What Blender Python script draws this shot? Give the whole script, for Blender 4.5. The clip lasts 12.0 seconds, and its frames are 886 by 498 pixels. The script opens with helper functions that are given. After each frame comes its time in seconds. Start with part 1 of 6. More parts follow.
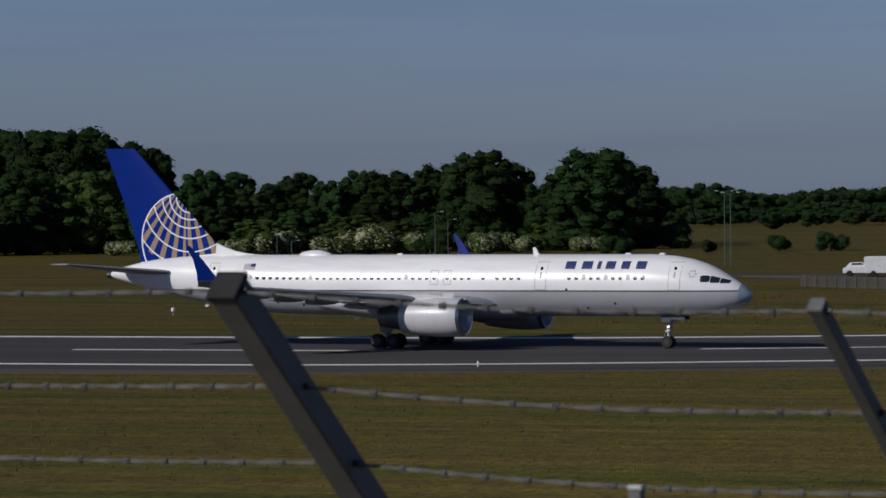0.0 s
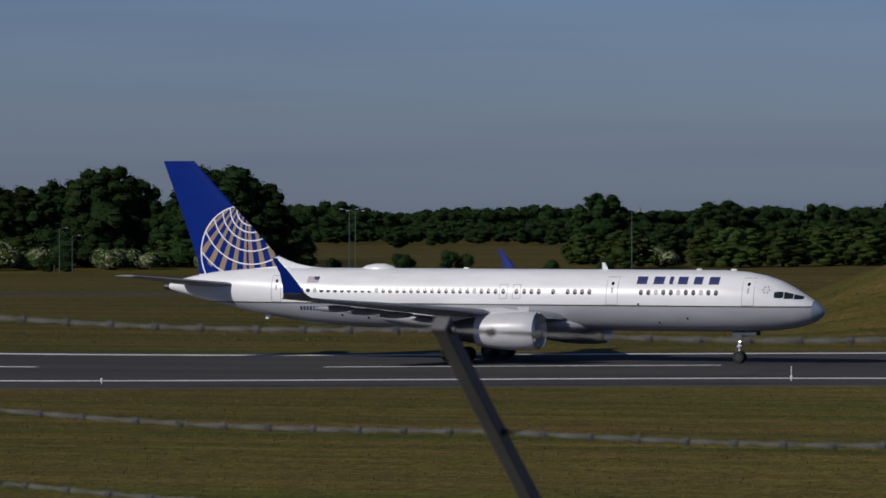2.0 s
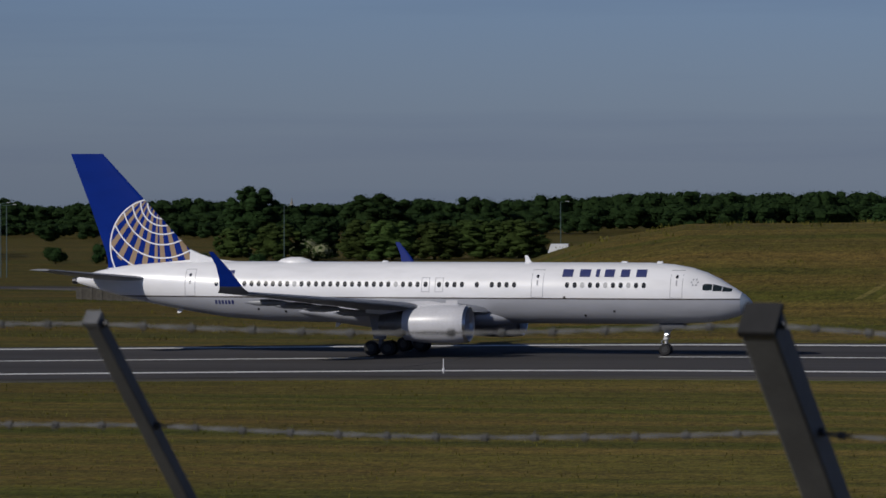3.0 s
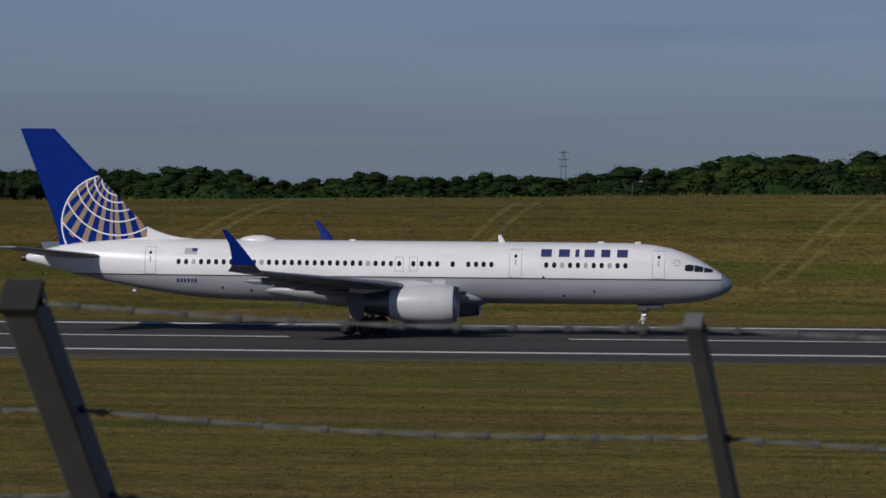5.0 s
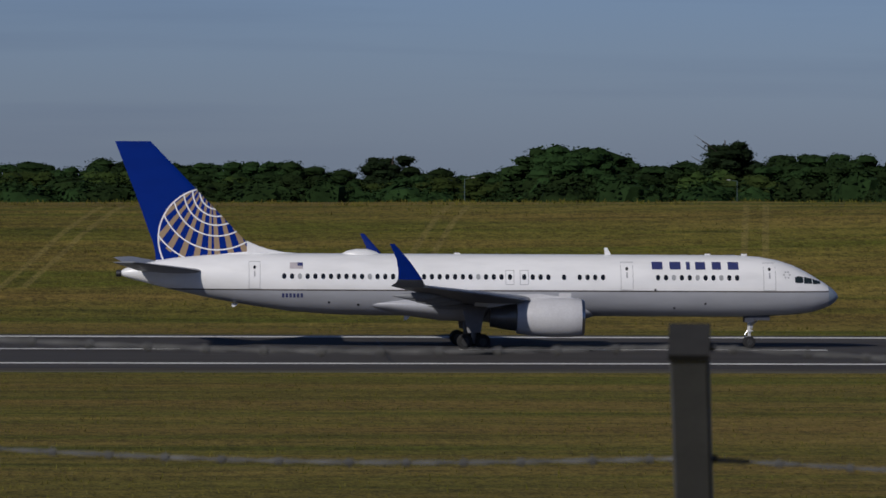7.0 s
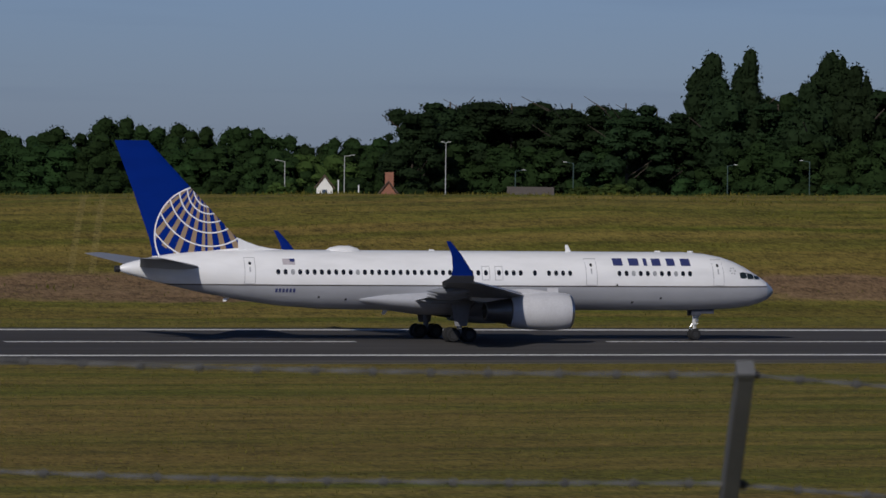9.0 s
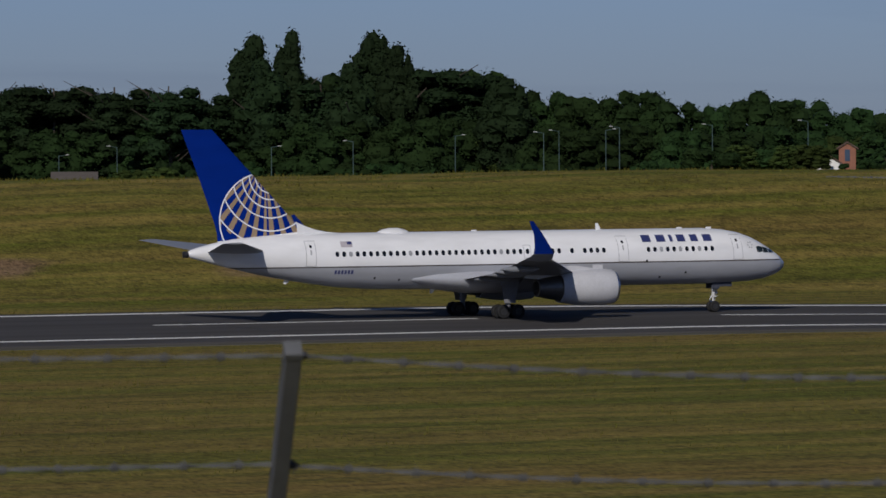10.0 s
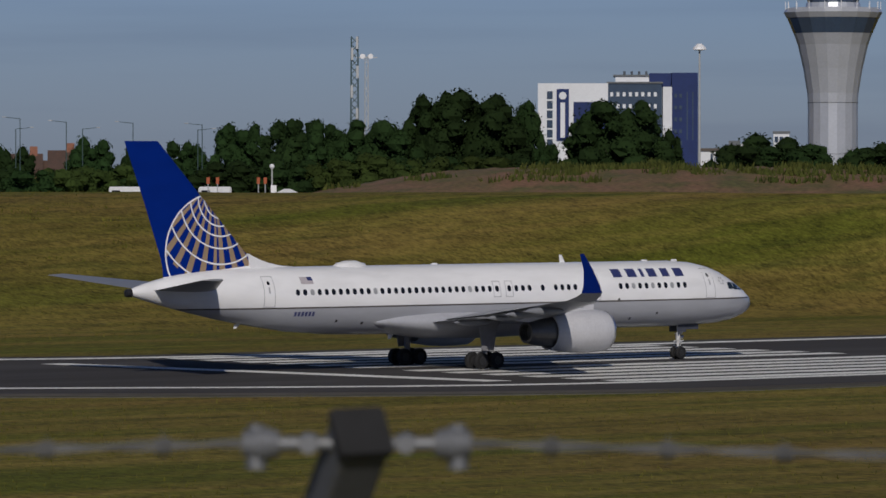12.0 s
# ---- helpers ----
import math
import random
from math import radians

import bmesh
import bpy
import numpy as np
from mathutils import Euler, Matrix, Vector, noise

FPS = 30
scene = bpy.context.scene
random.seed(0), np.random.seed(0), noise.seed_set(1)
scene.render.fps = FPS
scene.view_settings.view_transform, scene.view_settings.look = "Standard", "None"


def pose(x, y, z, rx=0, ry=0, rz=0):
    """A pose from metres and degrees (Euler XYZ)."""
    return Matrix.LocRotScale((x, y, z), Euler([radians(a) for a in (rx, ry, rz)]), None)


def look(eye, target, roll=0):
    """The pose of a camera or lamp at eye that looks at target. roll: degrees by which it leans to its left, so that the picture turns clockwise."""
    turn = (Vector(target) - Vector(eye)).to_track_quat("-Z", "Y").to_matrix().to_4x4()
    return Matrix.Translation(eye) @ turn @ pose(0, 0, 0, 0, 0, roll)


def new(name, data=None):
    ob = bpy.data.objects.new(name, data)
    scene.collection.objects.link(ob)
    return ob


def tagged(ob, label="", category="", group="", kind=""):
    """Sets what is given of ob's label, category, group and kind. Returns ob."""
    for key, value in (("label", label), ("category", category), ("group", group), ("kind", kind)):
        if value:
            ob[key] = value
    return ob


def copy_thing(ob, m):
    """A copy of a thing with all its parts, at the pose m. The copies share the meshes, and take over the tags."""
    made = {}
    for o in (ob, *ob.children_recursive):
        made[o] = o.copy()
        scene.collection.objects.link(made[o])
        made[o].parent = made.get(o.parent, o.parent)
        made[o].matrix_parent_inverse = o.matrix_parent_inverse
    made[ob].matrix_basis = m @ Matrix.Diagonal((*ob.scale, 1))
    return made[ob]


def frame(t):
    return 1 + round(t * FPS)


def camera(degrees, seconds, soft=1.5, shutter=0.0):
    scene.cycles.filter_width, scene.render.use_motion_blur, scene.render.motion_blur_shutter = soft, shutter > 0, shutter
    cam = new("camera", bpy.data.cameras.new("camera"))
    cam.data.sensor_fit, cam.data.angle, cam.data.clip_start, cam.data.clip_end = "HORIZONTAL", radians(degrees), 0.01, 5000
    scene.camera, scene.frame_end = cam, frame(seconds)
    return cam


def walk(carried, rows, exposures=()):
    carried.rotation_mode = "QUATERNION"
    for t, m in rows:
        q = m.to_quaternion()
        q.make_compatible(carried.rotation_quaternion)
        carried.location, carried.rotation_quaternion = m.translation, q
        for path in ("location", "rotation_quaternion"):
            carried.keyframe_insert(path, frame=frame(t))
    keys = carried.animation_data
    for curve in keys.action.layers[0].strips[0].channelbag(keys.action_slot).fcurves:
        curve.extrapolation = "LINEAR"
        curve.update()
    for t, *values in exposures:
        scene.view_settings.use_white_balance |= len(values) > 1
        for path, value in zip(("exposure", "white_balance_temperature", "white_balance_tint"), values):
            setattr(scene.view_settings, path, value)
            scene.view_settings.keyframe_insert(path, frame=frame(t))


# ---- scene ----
CAM_Z = 12.44
# seconds, turn to the right, tilt, lean (degrees), place (metres)
PAN = [
    (0, -20.85, -1.04, -0.61, 0, 0),
    (0.5, -19.85, -1.11, -0.39, 0, 0),
    (1, -18.96, -1.27, 0.38, 0, 0),
    (1.5, -17.56, -0.83, -0.68, 0, 0),
    (2, -16.44, -0.86, -0.09, 0, 0),
    (2.5, -14.33, -0.93, 0.13, 0, 0),
    (4.5, -6.44, -1.14, -0.29, 0, 0),
    (5, -3.68, -1.20, 0.40, 0, 0),
    (5.5, -1.56, -1.03, 0.16, 0, 0),
    (6, 0.71, -0.90, 0.12, 0, 0),
    (6.5, 2.78, -1.00, 0.18, 0, 0),
    (7, 5.29, -1.06, 0.32, 0, 0),
    (9, 18.10, -1.05, 0.70, 0, 0),
    (9.5, 20.74, -1.16, 0.64, 0, 0),
    (10, 23.44, -1.24, -0.31, 0, 0),
    (10.5, 26.34, -1.19, 0.07, 4.5, 11.6),
    (11, 29.86, -0.98, -0.01, 16, 26),
    (11.5, 33.49, -1.07, -0.26, 27.3, 40.5),
    (12, 36.73, -1.05, 0.05, 39.2, 53.8),
]
cam = camera(10.388, 12.0, soft=1.6)
# the long lens is focused on the aircraft, so the near fence is soft
cam.data.dof.use_dof, cam.data.dof.focus_distance, cam.data.dof.aperture_fstop = True, 330.0, 20.0
walk(cam, [(t, pose(ex, ey, CAM_Z, 90 + tilt, 0, -turn) @ pose(0, 0, 0, 0, 0, lean))
           for t, turn, tilt, lean, ex, ey in PAN], exposures=((0, -0.07, 6450, 10), (3, -0.13, 6500, 10), (5, -0.17, 6500, 10), (9, -0.20, 6500, 10), (10.5, -0.21, 6560, 10), (11, -0.25, 6700, 10), (12, -0.27, 6700, 10)))

# ---- world, sun, exposure ----
SUN = Vector((-0.51, -0.70, 0.49)).normalized()
world = bpy.data.worlds.new("sky")
scene.world = world
world.use_nodes = True
wn = world.node_tree.nodes
wl = world.node_tree.links
bg = wn["Background"]
sky = wn.new("ShaderNodeTexSky")
sky.sky_type = "NISHITA"
sky.sun_disc = False
sky.sun_elevation = math.asin(SUN.z)
sky.sun_rotation = math.atan2(SUN.x, SUN.y)
sky.air_density, sky.dust_density, sky.ozone_density = 1.0, 0.3, 3.0
tc = wn.new("ShaderNodeTexCoord")
mp = wn.new("ShaderNodeMapping")
mp.inputs["Scale"].default_value = (5, 5, 90)
cn = wn.new("ShaderNodeTexNoise")
cn.inputs["Scale"].default_value = 1.3
cn.inputs["Detail"].default_value = 6
cr = wn.new("ShaderNodeValToRGB")
cr.color_ramp.elements[0].position, cr.color_ramp.elements[1].position = 0.5, 0.78
cr.color_ramp.elements[0].color, cr.color_ramp.elements[1].color = (0, 0, 0, 1), (0.16, 0.16, 0.16, 1)
cm = wn.new("ShaderNodeMix")
cm.data_type = "RGBA"
cm.inputs["B"].default_value = (2.0, 2.35, 2.9, 1)
wl.new(tc.outputs["Generated"], mp.inputs["Vector"])
wl.new(mp.outputs["Vector"], cn.inputs["Vector"])
wl.new(cn.outputs["Fac"], cr.inputs["Fac"])
wl.new(cr.outputs["Color"], cm.inputs["Factor"])
wl.new(sky.outputs["Color"], cm.inputs["A"])
tint = wn.new("ShaderNodeMix")
tint.data_type, tint.blend_type = "RGBA", "MULTIPLY"
tint.inputs["Factor"].default_value = 1.0
wl.new(cm.outputs["Result"], tint.inputs["A"])
up = wn.new("ShaderNodeSeparateXYZ")
rise = wn.new("ShaderNodeMapRange")
rise.interpolation_type = "SMOOTHSTEP"
rise.inputs["From Min"].default_value, rise.inputs["From Max"].default_value = 0.10, 0.55
dome = wn.new("ShaderNodeMix")
dome.data_type = "RGBA"
dome.inputs["A"].default_value, dome.inputs["B"].default_value = (0.43, 0.555, 1.0, 1), (0.55, 0.53, 0.60, 1)
wl.new(tc.outputs["Generated"], up.inputs["Vector"])
wl.new(up.outputs["Z"], rise.inputs["Value"])
wl.new(rise.outputs["Result"], dome.inputs["Factor"])
wl.new(dome.outputs["Result"], tint.inputs["B"])
wl.new(tint.outputs["Result"], bg.inputs["Color"])
bg.inputs["Strength"].default_value = 0.06
sun_data = bpy.data.lights.new("sun", "SUN")
sun_data.energy, sun_data.angle, sun_data.color = 3.0, radians(0.5), (1.0, 0.953, 0.89)
sun = new("sun", sun_data)
sun.matrix_basis = look(SUN * 300, (0, 0, 0))


# ---- materials ----
def material(name, colour, rough=0.6, metal=0.0, second=None, scale=3.0, amount=0.5, fine=0.15, bump=0.0, stretch=(1, 1, 1),
             random_tint=0.0, coat=0.0, spec=0.5):
    m = bpy.data.materials.new(name)
    m.use_nodes = True
    n, l = m.node_tree.nodes, m.node_tree.links
    b = n["Principled BSDF"]
    b.inputs["Roughness"].default_value, b.inputs["Metallic"].default_value = rough, metal
    b.inputs["Coat Weight"].default_value = coat
    b.inputs["Specular IOR Level"].default_value = spec
    co = n.new("ShaderNodeTexCoord")
    ma = n.new("ShaderNodeMapping")
    ma.inputs["Scale"].default_value = stretch
    l.new(co.outputs["Object"], ma.inputs["Vector"])
    big = n.new("ShaderNodeTexNoise")
    big.inputs["Scale"].default_value, big.inputs["Detail"].default_value = scale, 5
    small = n.new("ShaderNodeTexNoise")
    small.inputs["Scale"].default_value, small.inputs["Detail"].default_value = scale * 9, 4
    l.new(ma.outputs["Vector"], big.inputs["Vector"])
    l.new(ma.outputs["Vector"], small.inputs["Vector"])
    ramp = n.new("ShaderNodeMapRange")
    ramp.inputs["From Min"].default_value, ramp.inputs["From Max"].default_value = 0.35, 0.65
    ramp.inputs["To Max"].default_value = amount
    l.new(big.outputs["Fac"], ramp.inputs["Value"])
    mix = n.new("ShaderNodeMix")
    mix.data_type = "RGBA"
    second = second or tuple(c * 0.75 for c in colour)
    mix.inputs["A"].default_value, mix.inputs["B"].default_value = (*colour, 1), (*second, 1)
    l.new(ramp.outputs["Result"], mix.inputs["Factor"])
    hsv = n.new("ShaderNodeHueSaturation")
    val = n.new("ShaderNodeMapRange")
    val.inputs["From Min"].default_value, val.inputs["From Max"].default_value = 0.3, 0.7
    val.inputs["To Min"].default_value, val.inputs["To Max"].default_value = 1 - fine, 1 + fine
    l.new(small.outputs["Fac"], val.inputs["Value"])
    last = val.outputs["Result"]
    if random_tint:
        info = n.new("ShaderNodeObjectInfo")
        rv = n.new("ShaderNodeMapRange")
        rv.inputs["To Min"].default_value, rv.inputs["To Max"].default_value = 1 - random_tint, 1 + random_tint
        l.new(info.outputs["Random"], rv.inputs["Value"])
        mu = n.new("ShaderNodeMath")
        mu.operation = "MULTIPLY"
        l.new(last, mu.inputs[0])
        l.new(rv.outputs["Result"], mu.inputs[1])
        last = mu.outputs[0]
        hue = n.new("ShaderNodeMapRange")
        hue.inputs["To Min"].default_value, hue.inputs["To Max"].default_value = 0.485, 0.512
        l.new(info.outputs["Random"], hue.inputs["Value"])
        l.new(hue.outputs["Result"], hsv.inputs["Hue"])
    l.new(last, hsv.inputs["Value"])
    l.new(mix.outputs["Result"], hsv.inputs["Color"])
    l.new(hsv.outputs["Color"], b.inputs["Base Color"])
    if bump:
        bp = n.new("ShaderNodeBump")
        bp.inputs["Strength"].default_value, bp.inputs["Distance"].default_value = bump, 0.05
        l.new(small.outputs["Fac"], bp.inputs["Height"])
        l.new(bp.outputs["Normal"], b.inputs["Normal"])
    return m


class Sums:
    """Small helper for arithmetic in a node tree."""

    def __init__(self, m):
        self.n, self.l = m.node_tree.nodes, m.node_tree.links

    def do(self, op, a, b=0.0, c=0.0):
        node = self.n.new("ShaderNodeMath")
        node.operation = op
        for slot, value in zip(node.inputs, (a, b, c)):
            if isinstance(value, (int, float)):
                slot.default_value = value
            else:
                self.l.new(value, slot)
        return node.outputs[0]

    def mix(self, fac, a, b):
        node = self.n.new("ShaderNodeMix")
        node.data_type = "RGBA"
        for name, value in (("Factor", fac), ("A", a), ("B", b)):
            if isinstance(value, tuple):
                node.inputs[name].default_value = (*value, 1)
            elif isinstance(value, (int, float)):
                node.inputs[name].default_value = value
            else:
                self.l.new(value, node.inputs[name])
        return node.outputs["Result"]


def band(s, v, lo, hi):
    return s.do("MULTIPLY", s.do("GREATER_THAN", v, lo), s.do("LESS_THAN", v, hi))


def coat_paint(name, rough=0.32):
    """Gloss aircraft paint with faint dirt; returns material, sums, object x, y, z and a dirt value."""
    m = bpy.data.materials.new(name)
    m.use_nodes = True
    s = Sums(m)
    b = s.n["Principled BSDF"]
    b.inputs["Roughness"].default_value = rough
    b.inputs["Coat Weight"].default_value = 0.3
    co = s.n.new("ShaderNodeTexCoord")
    sep = s.n.new("ShaderNodeSeparateXYZ")
    s.l.new(co.outputs["Object"], sep.inputs["Vector"])
    ma = s.n.new("ShaderNodeMapping")
    ma.inputs["Scale"].default_value = (0.25, 1, 0.7)
    s.l.new(co.outputs["Object"], ma.inputs["Vector"])
    no = s.n.new("ShaderNodeTexNoise")
    no.inputs["Scale"].default_value, no.inputs["Detail"].default_value = 1.6, 7
    s.l.new(ma.outputs["Vector"], no.inputs["Vector"])
    dirt = s.do("MULTIPLY_ADD", no.outputs["Fac"], 0.35, 0.82)
    return m, s, b, sep.outputs["X"], sep.outputs["Y"], sep.outputs["Z"], dirt


def finish(s, b, colour, dirt):
    node = s.n.new("ShaderNodeHueSaturation")
    s.l.new(colour, node.inputs["Color"])
    s.l.new(s.do("MINIMUM", dirt, 1.03), node.inputs["Value"])
    s.l.new(node.outputs["Color"], b.inputs["Base Color"])


def livery():
    m, s, b, x, y, z, dirt = coat_paint("fuselage_paint")
    col = s.mix(s.do("GREATER_THAN", z, 3.93), (0.37, 0.38, 0.42), (0.80, 0.80, 0.82))
    col = s.mix(band(s, z, 3.86, 3.95), col, (0.07, 0.06, 0.055))
    col = s.mix(s.do("GREATER_THAN", x, 23.3), col, (0.24, 0.29, 0.36))
    finish(s, b, col, dirt)
    return m


def fin_livery():
    """Blue fin with a globe of white parallels and gold meridian bands."""
    m, s, b, x, y, z, dirt = coat_paint("fin_paint", 0.5)
    cx, cz, r, px, pz = 24 - 41.2, 7.2, 3.3, 24 - 40.65, 10.2
    u, v = s.do("SUBTRACT", x, cx), s.do("SUBTRACT", z, cz)
    rr = s.do("SQRT", s.do("ADD", s.do("MULTIPLY", u, u), s.do("MULTIPLY", v, v)))
    pu, pv = s.do("SUBTRACT", x, px), s.do("SUBTRACT", z, pz)
    ring = s.do("SQRT", s.do("ADD", s.do("MULTIPLY", pu, pu), s.do("MULTIPLY", pv, pv)))
    lon = s.do("MULTIPLY", s.do("ARCTAN2", s.do("SUBTRACT", x, 24 - 41.0), s.do("SUBTRACT", z, 11.4)), 57.296)
    inside = s.do("LESS_THAN", rr, r)
    line = 0.0
    for k in (0.36, 0.72, 1.12, 1.58, 2.15, 2.85, 3.75, 4.75):
        line = s.do("MAXIMUM", s.do("LESS_THAN", s.do("ABSOLUTE", s.do("SUBTRACT", ring, k)), 0.046), line)
    rim = s.do("GREATER_THAN", rr, r - 0.1)
    gold = s.do("LESS_THAN", s.do("MODULO", s.do("ADD", lon, 364.0), 9.6), 4.3)
    gold = s.do("MULTIPLY", gold, s.do("LESS_THAN", ring, 4.95))
    b.inputs["Coat Weight"].default_value = 0.0
    b.inputs["Specular IOR Level"].default_value = 0.08
    blue = (0.0003, 0.0185, 0.19)
    col = s.mix(s.do("MULTIPLY", gold, inside), blue, (0.31, 0.225, 0.15))
    col = s.mix(s.do("MULTIPLY", s.do("MAXIMUM", line, rim), inside), col, (0.75, 0.76, 0.80))
    col = s.mix(s.do("LESS_THAN", z, s.do("MULTIPLY_ADD", x, 0.10, 7.82)), col, (0.80, 0.80, 0.82))
    finish(s, b, col, dirt)
    return m


M = {}
M["fuselage"] = livery()
M["fin"] = fin_livery()
M["blue"] = material("winglet_blue", (0.0006, 0.016, 0.165), 0.5, spec=0.1, fine=0.05)
M["letter"] = material("marking_blue", (0.035, 0.045, 0.15), 0.4, fine=0.05)
M["wing"] = material("wing_grey", (0.23, 0.24, 0.27), 0.38, second=(0.18, 0.19, 0.21), scale=0.8, fine=0.06)
M["white"] = material("white_paint", (0.78, 0.78, 0.80), 0.35, second=(0.66, 0.66, 0.68), scale=0.8, fine=0.04, coat=0.2)
M["nacelle"] = material("nacelle_paint", (0.56, 0.56, 0.59), 0.35, second=(0.48, 0.48, 0.51), scale=0.8, fine=0.05, coat=0.2)
M["belly"] = material("belly_grey", (0.40, 0.41, 0.45), 0.35, second=(0.34, 0.34, 0.38), scale=0.8, fine=0.05, coat=0.2)
M["metal"] = material("bare_metal", (0.55, 0.56, 0.58), 0.28, metal=1.0, fine=0.08)
M["dark_metal"] = material("dark_metal", (0.06, 0.06, 0.065), 0.45, metal=0.7, fine=0.2)
M["rubber"] = material("rubber", (0.011, 0.011, 0.012), 0.8, fine=0.25)
M["window"] = material("cabin_window", (0.012, 0.014, 0.02), 0.15, fine=0.05)
M["blind"] = material("window_blind", (0.33, 0.34, 0.36), 0.4, fine=0.05)
M["seam"] = material("panel_seam", (0.40, 0.40, 0.43), 0.5, fine=0.05)
M["glass"] = material("cockpit_glass", (0.02, 0.03, 0.035), 0.08, fine=0.05)
M["flag_grey"] = material("flag_pale", (0.46, 0.42, 0.45), 0.5, fine=0.05)
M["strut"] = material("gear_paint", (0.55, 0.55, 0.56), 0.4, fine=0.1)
# gear paint again, with shade darkened into its colour for the main gear
M["gear_shaded"] = material("gear_paint_shaded", (0.22, 0.22, 0.24), 0.5, fine=0.1)

M["asphalt"] = material("runway_asphalt", (0.074, 0.070, 0.069), 0.95, second=(0.050, 0.046, 0.044), scale=0.05, stretch=(0.25, 3, 1),
                        amount=0.8, fine=0.12, bump=0.2, spec=0.12)
M["line"] = material("runway_paint", (0.80, 0.80, 0.77), 0.8, second=(0.60, 0.59, 0.56), scale=0.3, amount=0.6, fine=0.1, spec=0.2)
M["shoulder"] = material("worn_edge", (0.10, 0.095, 0.075), 0.95, second=(0.06, 0.06, 0.05), scale=0.4, stretch=(0.2, 1, 1), fine=0.2, spec=0.1)
M["leaf"] = material("leaves", (0.0170, 0.0335, 0.0105), 0.9, second=(0.0085, 0.0185, 0.0065), scale=0.5, fine=0.35, random_tint=0.32, spec=0.05)
M["leaf_light"] = material("light_leaves", (0.034, 0.054, 0.014), 0.9, second=(0.022, 0.038, 0.010), scale=0.5, fine=0.35, random_tint=0.28, spec=0.05)
M["needles"] = material("needles", (0.0140, 0.0255, 0.0105), 0.8, second=(0.0075, 0.0155, 0.0065), scale=0.5, fine=0.35, random_tint=0.25, spec=0.04)
M["blossom"] = material("blossom", (0.26, 0.26, 0.15), 0.7, second=(0.16, 0.19, 0.08), scale=1.0, fine=0.3)
M["bark"] = material("bark", (0.060, 0.048, 0.036), 0.9, fine=0.3)
M["galvanised"] = material("galvanised_steel", (0.135, 0.138, 0.145), 0.65, metal=0.2, second=(0.085, 0.088, 0.095), scale=9, fine=0.06, bump=0.04)
M["wire"] = material("fence_wire", (0.085, 0.085, 0.085), 0.7, metal=0.1, fine=0.25)
M["lamp_post"] = material("lamp_post_green", (0.05, 0.085, 0.085), 0.5, fine=0.15)
M["pale_post"] = material("pale_post", (0.42, 0.43, 0.44), 0.5, fine=0.15)
M["car_white"] = material("white_bodywork", (0.72, 0.73, 0.75), 0.3, coat=0.5, fine=0.03)
M["car_blue"] = material("silver_blue_bodywork", (0.25, 0.32, 0.42), 0.3, coat=0.5, fine=0.03)
M["red"] = material("red_panel", (0.38, 0.03, 0.03), 0.4, fine=0.1)
M["orange"] = material("orange_panel", (0.35, 0.07, 0.015), 0.5, fine=0.1)
M["yellow"] = material("yellow_panel", (0.75, 0.42, 0.02), 0.5, fine=0.1)
M["brick"] = material("brick_wall", (0.26, 0.11, 0.07), 0.85, second=(0.18, 0.08, 0.055), scale=2, fine=0.25)
M["tile"] = material("roof_tile", (0.095, 0.055, 0.042), 0.85, second=(0.06, 0.042, 0.035), scale=1.5, fine=0.3, bump=0.3)
M["slate"] = material("brown_roof", (0.10, 0.085, 0.075), 0.85, scale=1.5, fine=0.3)
M["render"] = material("white_render", (0.74, 0.73, 0.70), 0.8, scale=0.8, amount=0.3, fine=0.06)
M["tower"] = material("tower_cladding", (0.47, 0.49, 0.54), 0.36, metal=0.3, second=(0.41, 0.43, 0.47), scale=0.4, fine=0.05)
M["hotel_white"] = material("white_cladding", (0.66, 0.68, 0.72), 0.5, scale=0.4, amount=0.25, fine=0.04)
M["hotel_blue"] = material("dark_blue_cladding", (0.010, 0.026, 0.115), 0.5, scale=0.5, fine=0.08, spec=0.25)
M["hotel_glass"] = material("tinted_glazing", (0.05, 0.075, 0.12), 0.15, scale=0.5, fine=0.08)
M["stone"] = material("stone", (0.22, 0.20, 0.17), 0.85, fine=0.2)
M["pylon"] = material("pylon_steel", (0.12, 0.13, 0.14), 0.5, metal=0.5, fine=0.1)
M["concrete"] = material("concrete", (0.33, 0.32, 0.30), 0.9, fine=0.15, bump=0.2)


# ---- building helpers ----
def part(name, bm, mat, parent=None, label="", smooth=False, bevel=0.0):
    """Links a bmesh as one mesh object, under a thing or a part if one is given."""
    me = bpy.data.meshes.new(name)
    bm.normal_update()
    bm.to_mesh(me)
    bm.free()
    for mm in mat if isinstance(mat, (list, tuple)) else [mat]:
        me.materials.append(mm)
    if smooth:
        me.shade_smooth()
        me.set_sharp_from_angle(angle=radians(38))
    ob = new(name, me)
    if parent:
        ob.parent = parent
    if label:
        tagged(ob, label)
    return ob


def thing(name, m, label, category, group="", kind=""):
    ob = new(name)
    ob.matrix_basis = m
    return tagged(ob, label, category, group, kind)


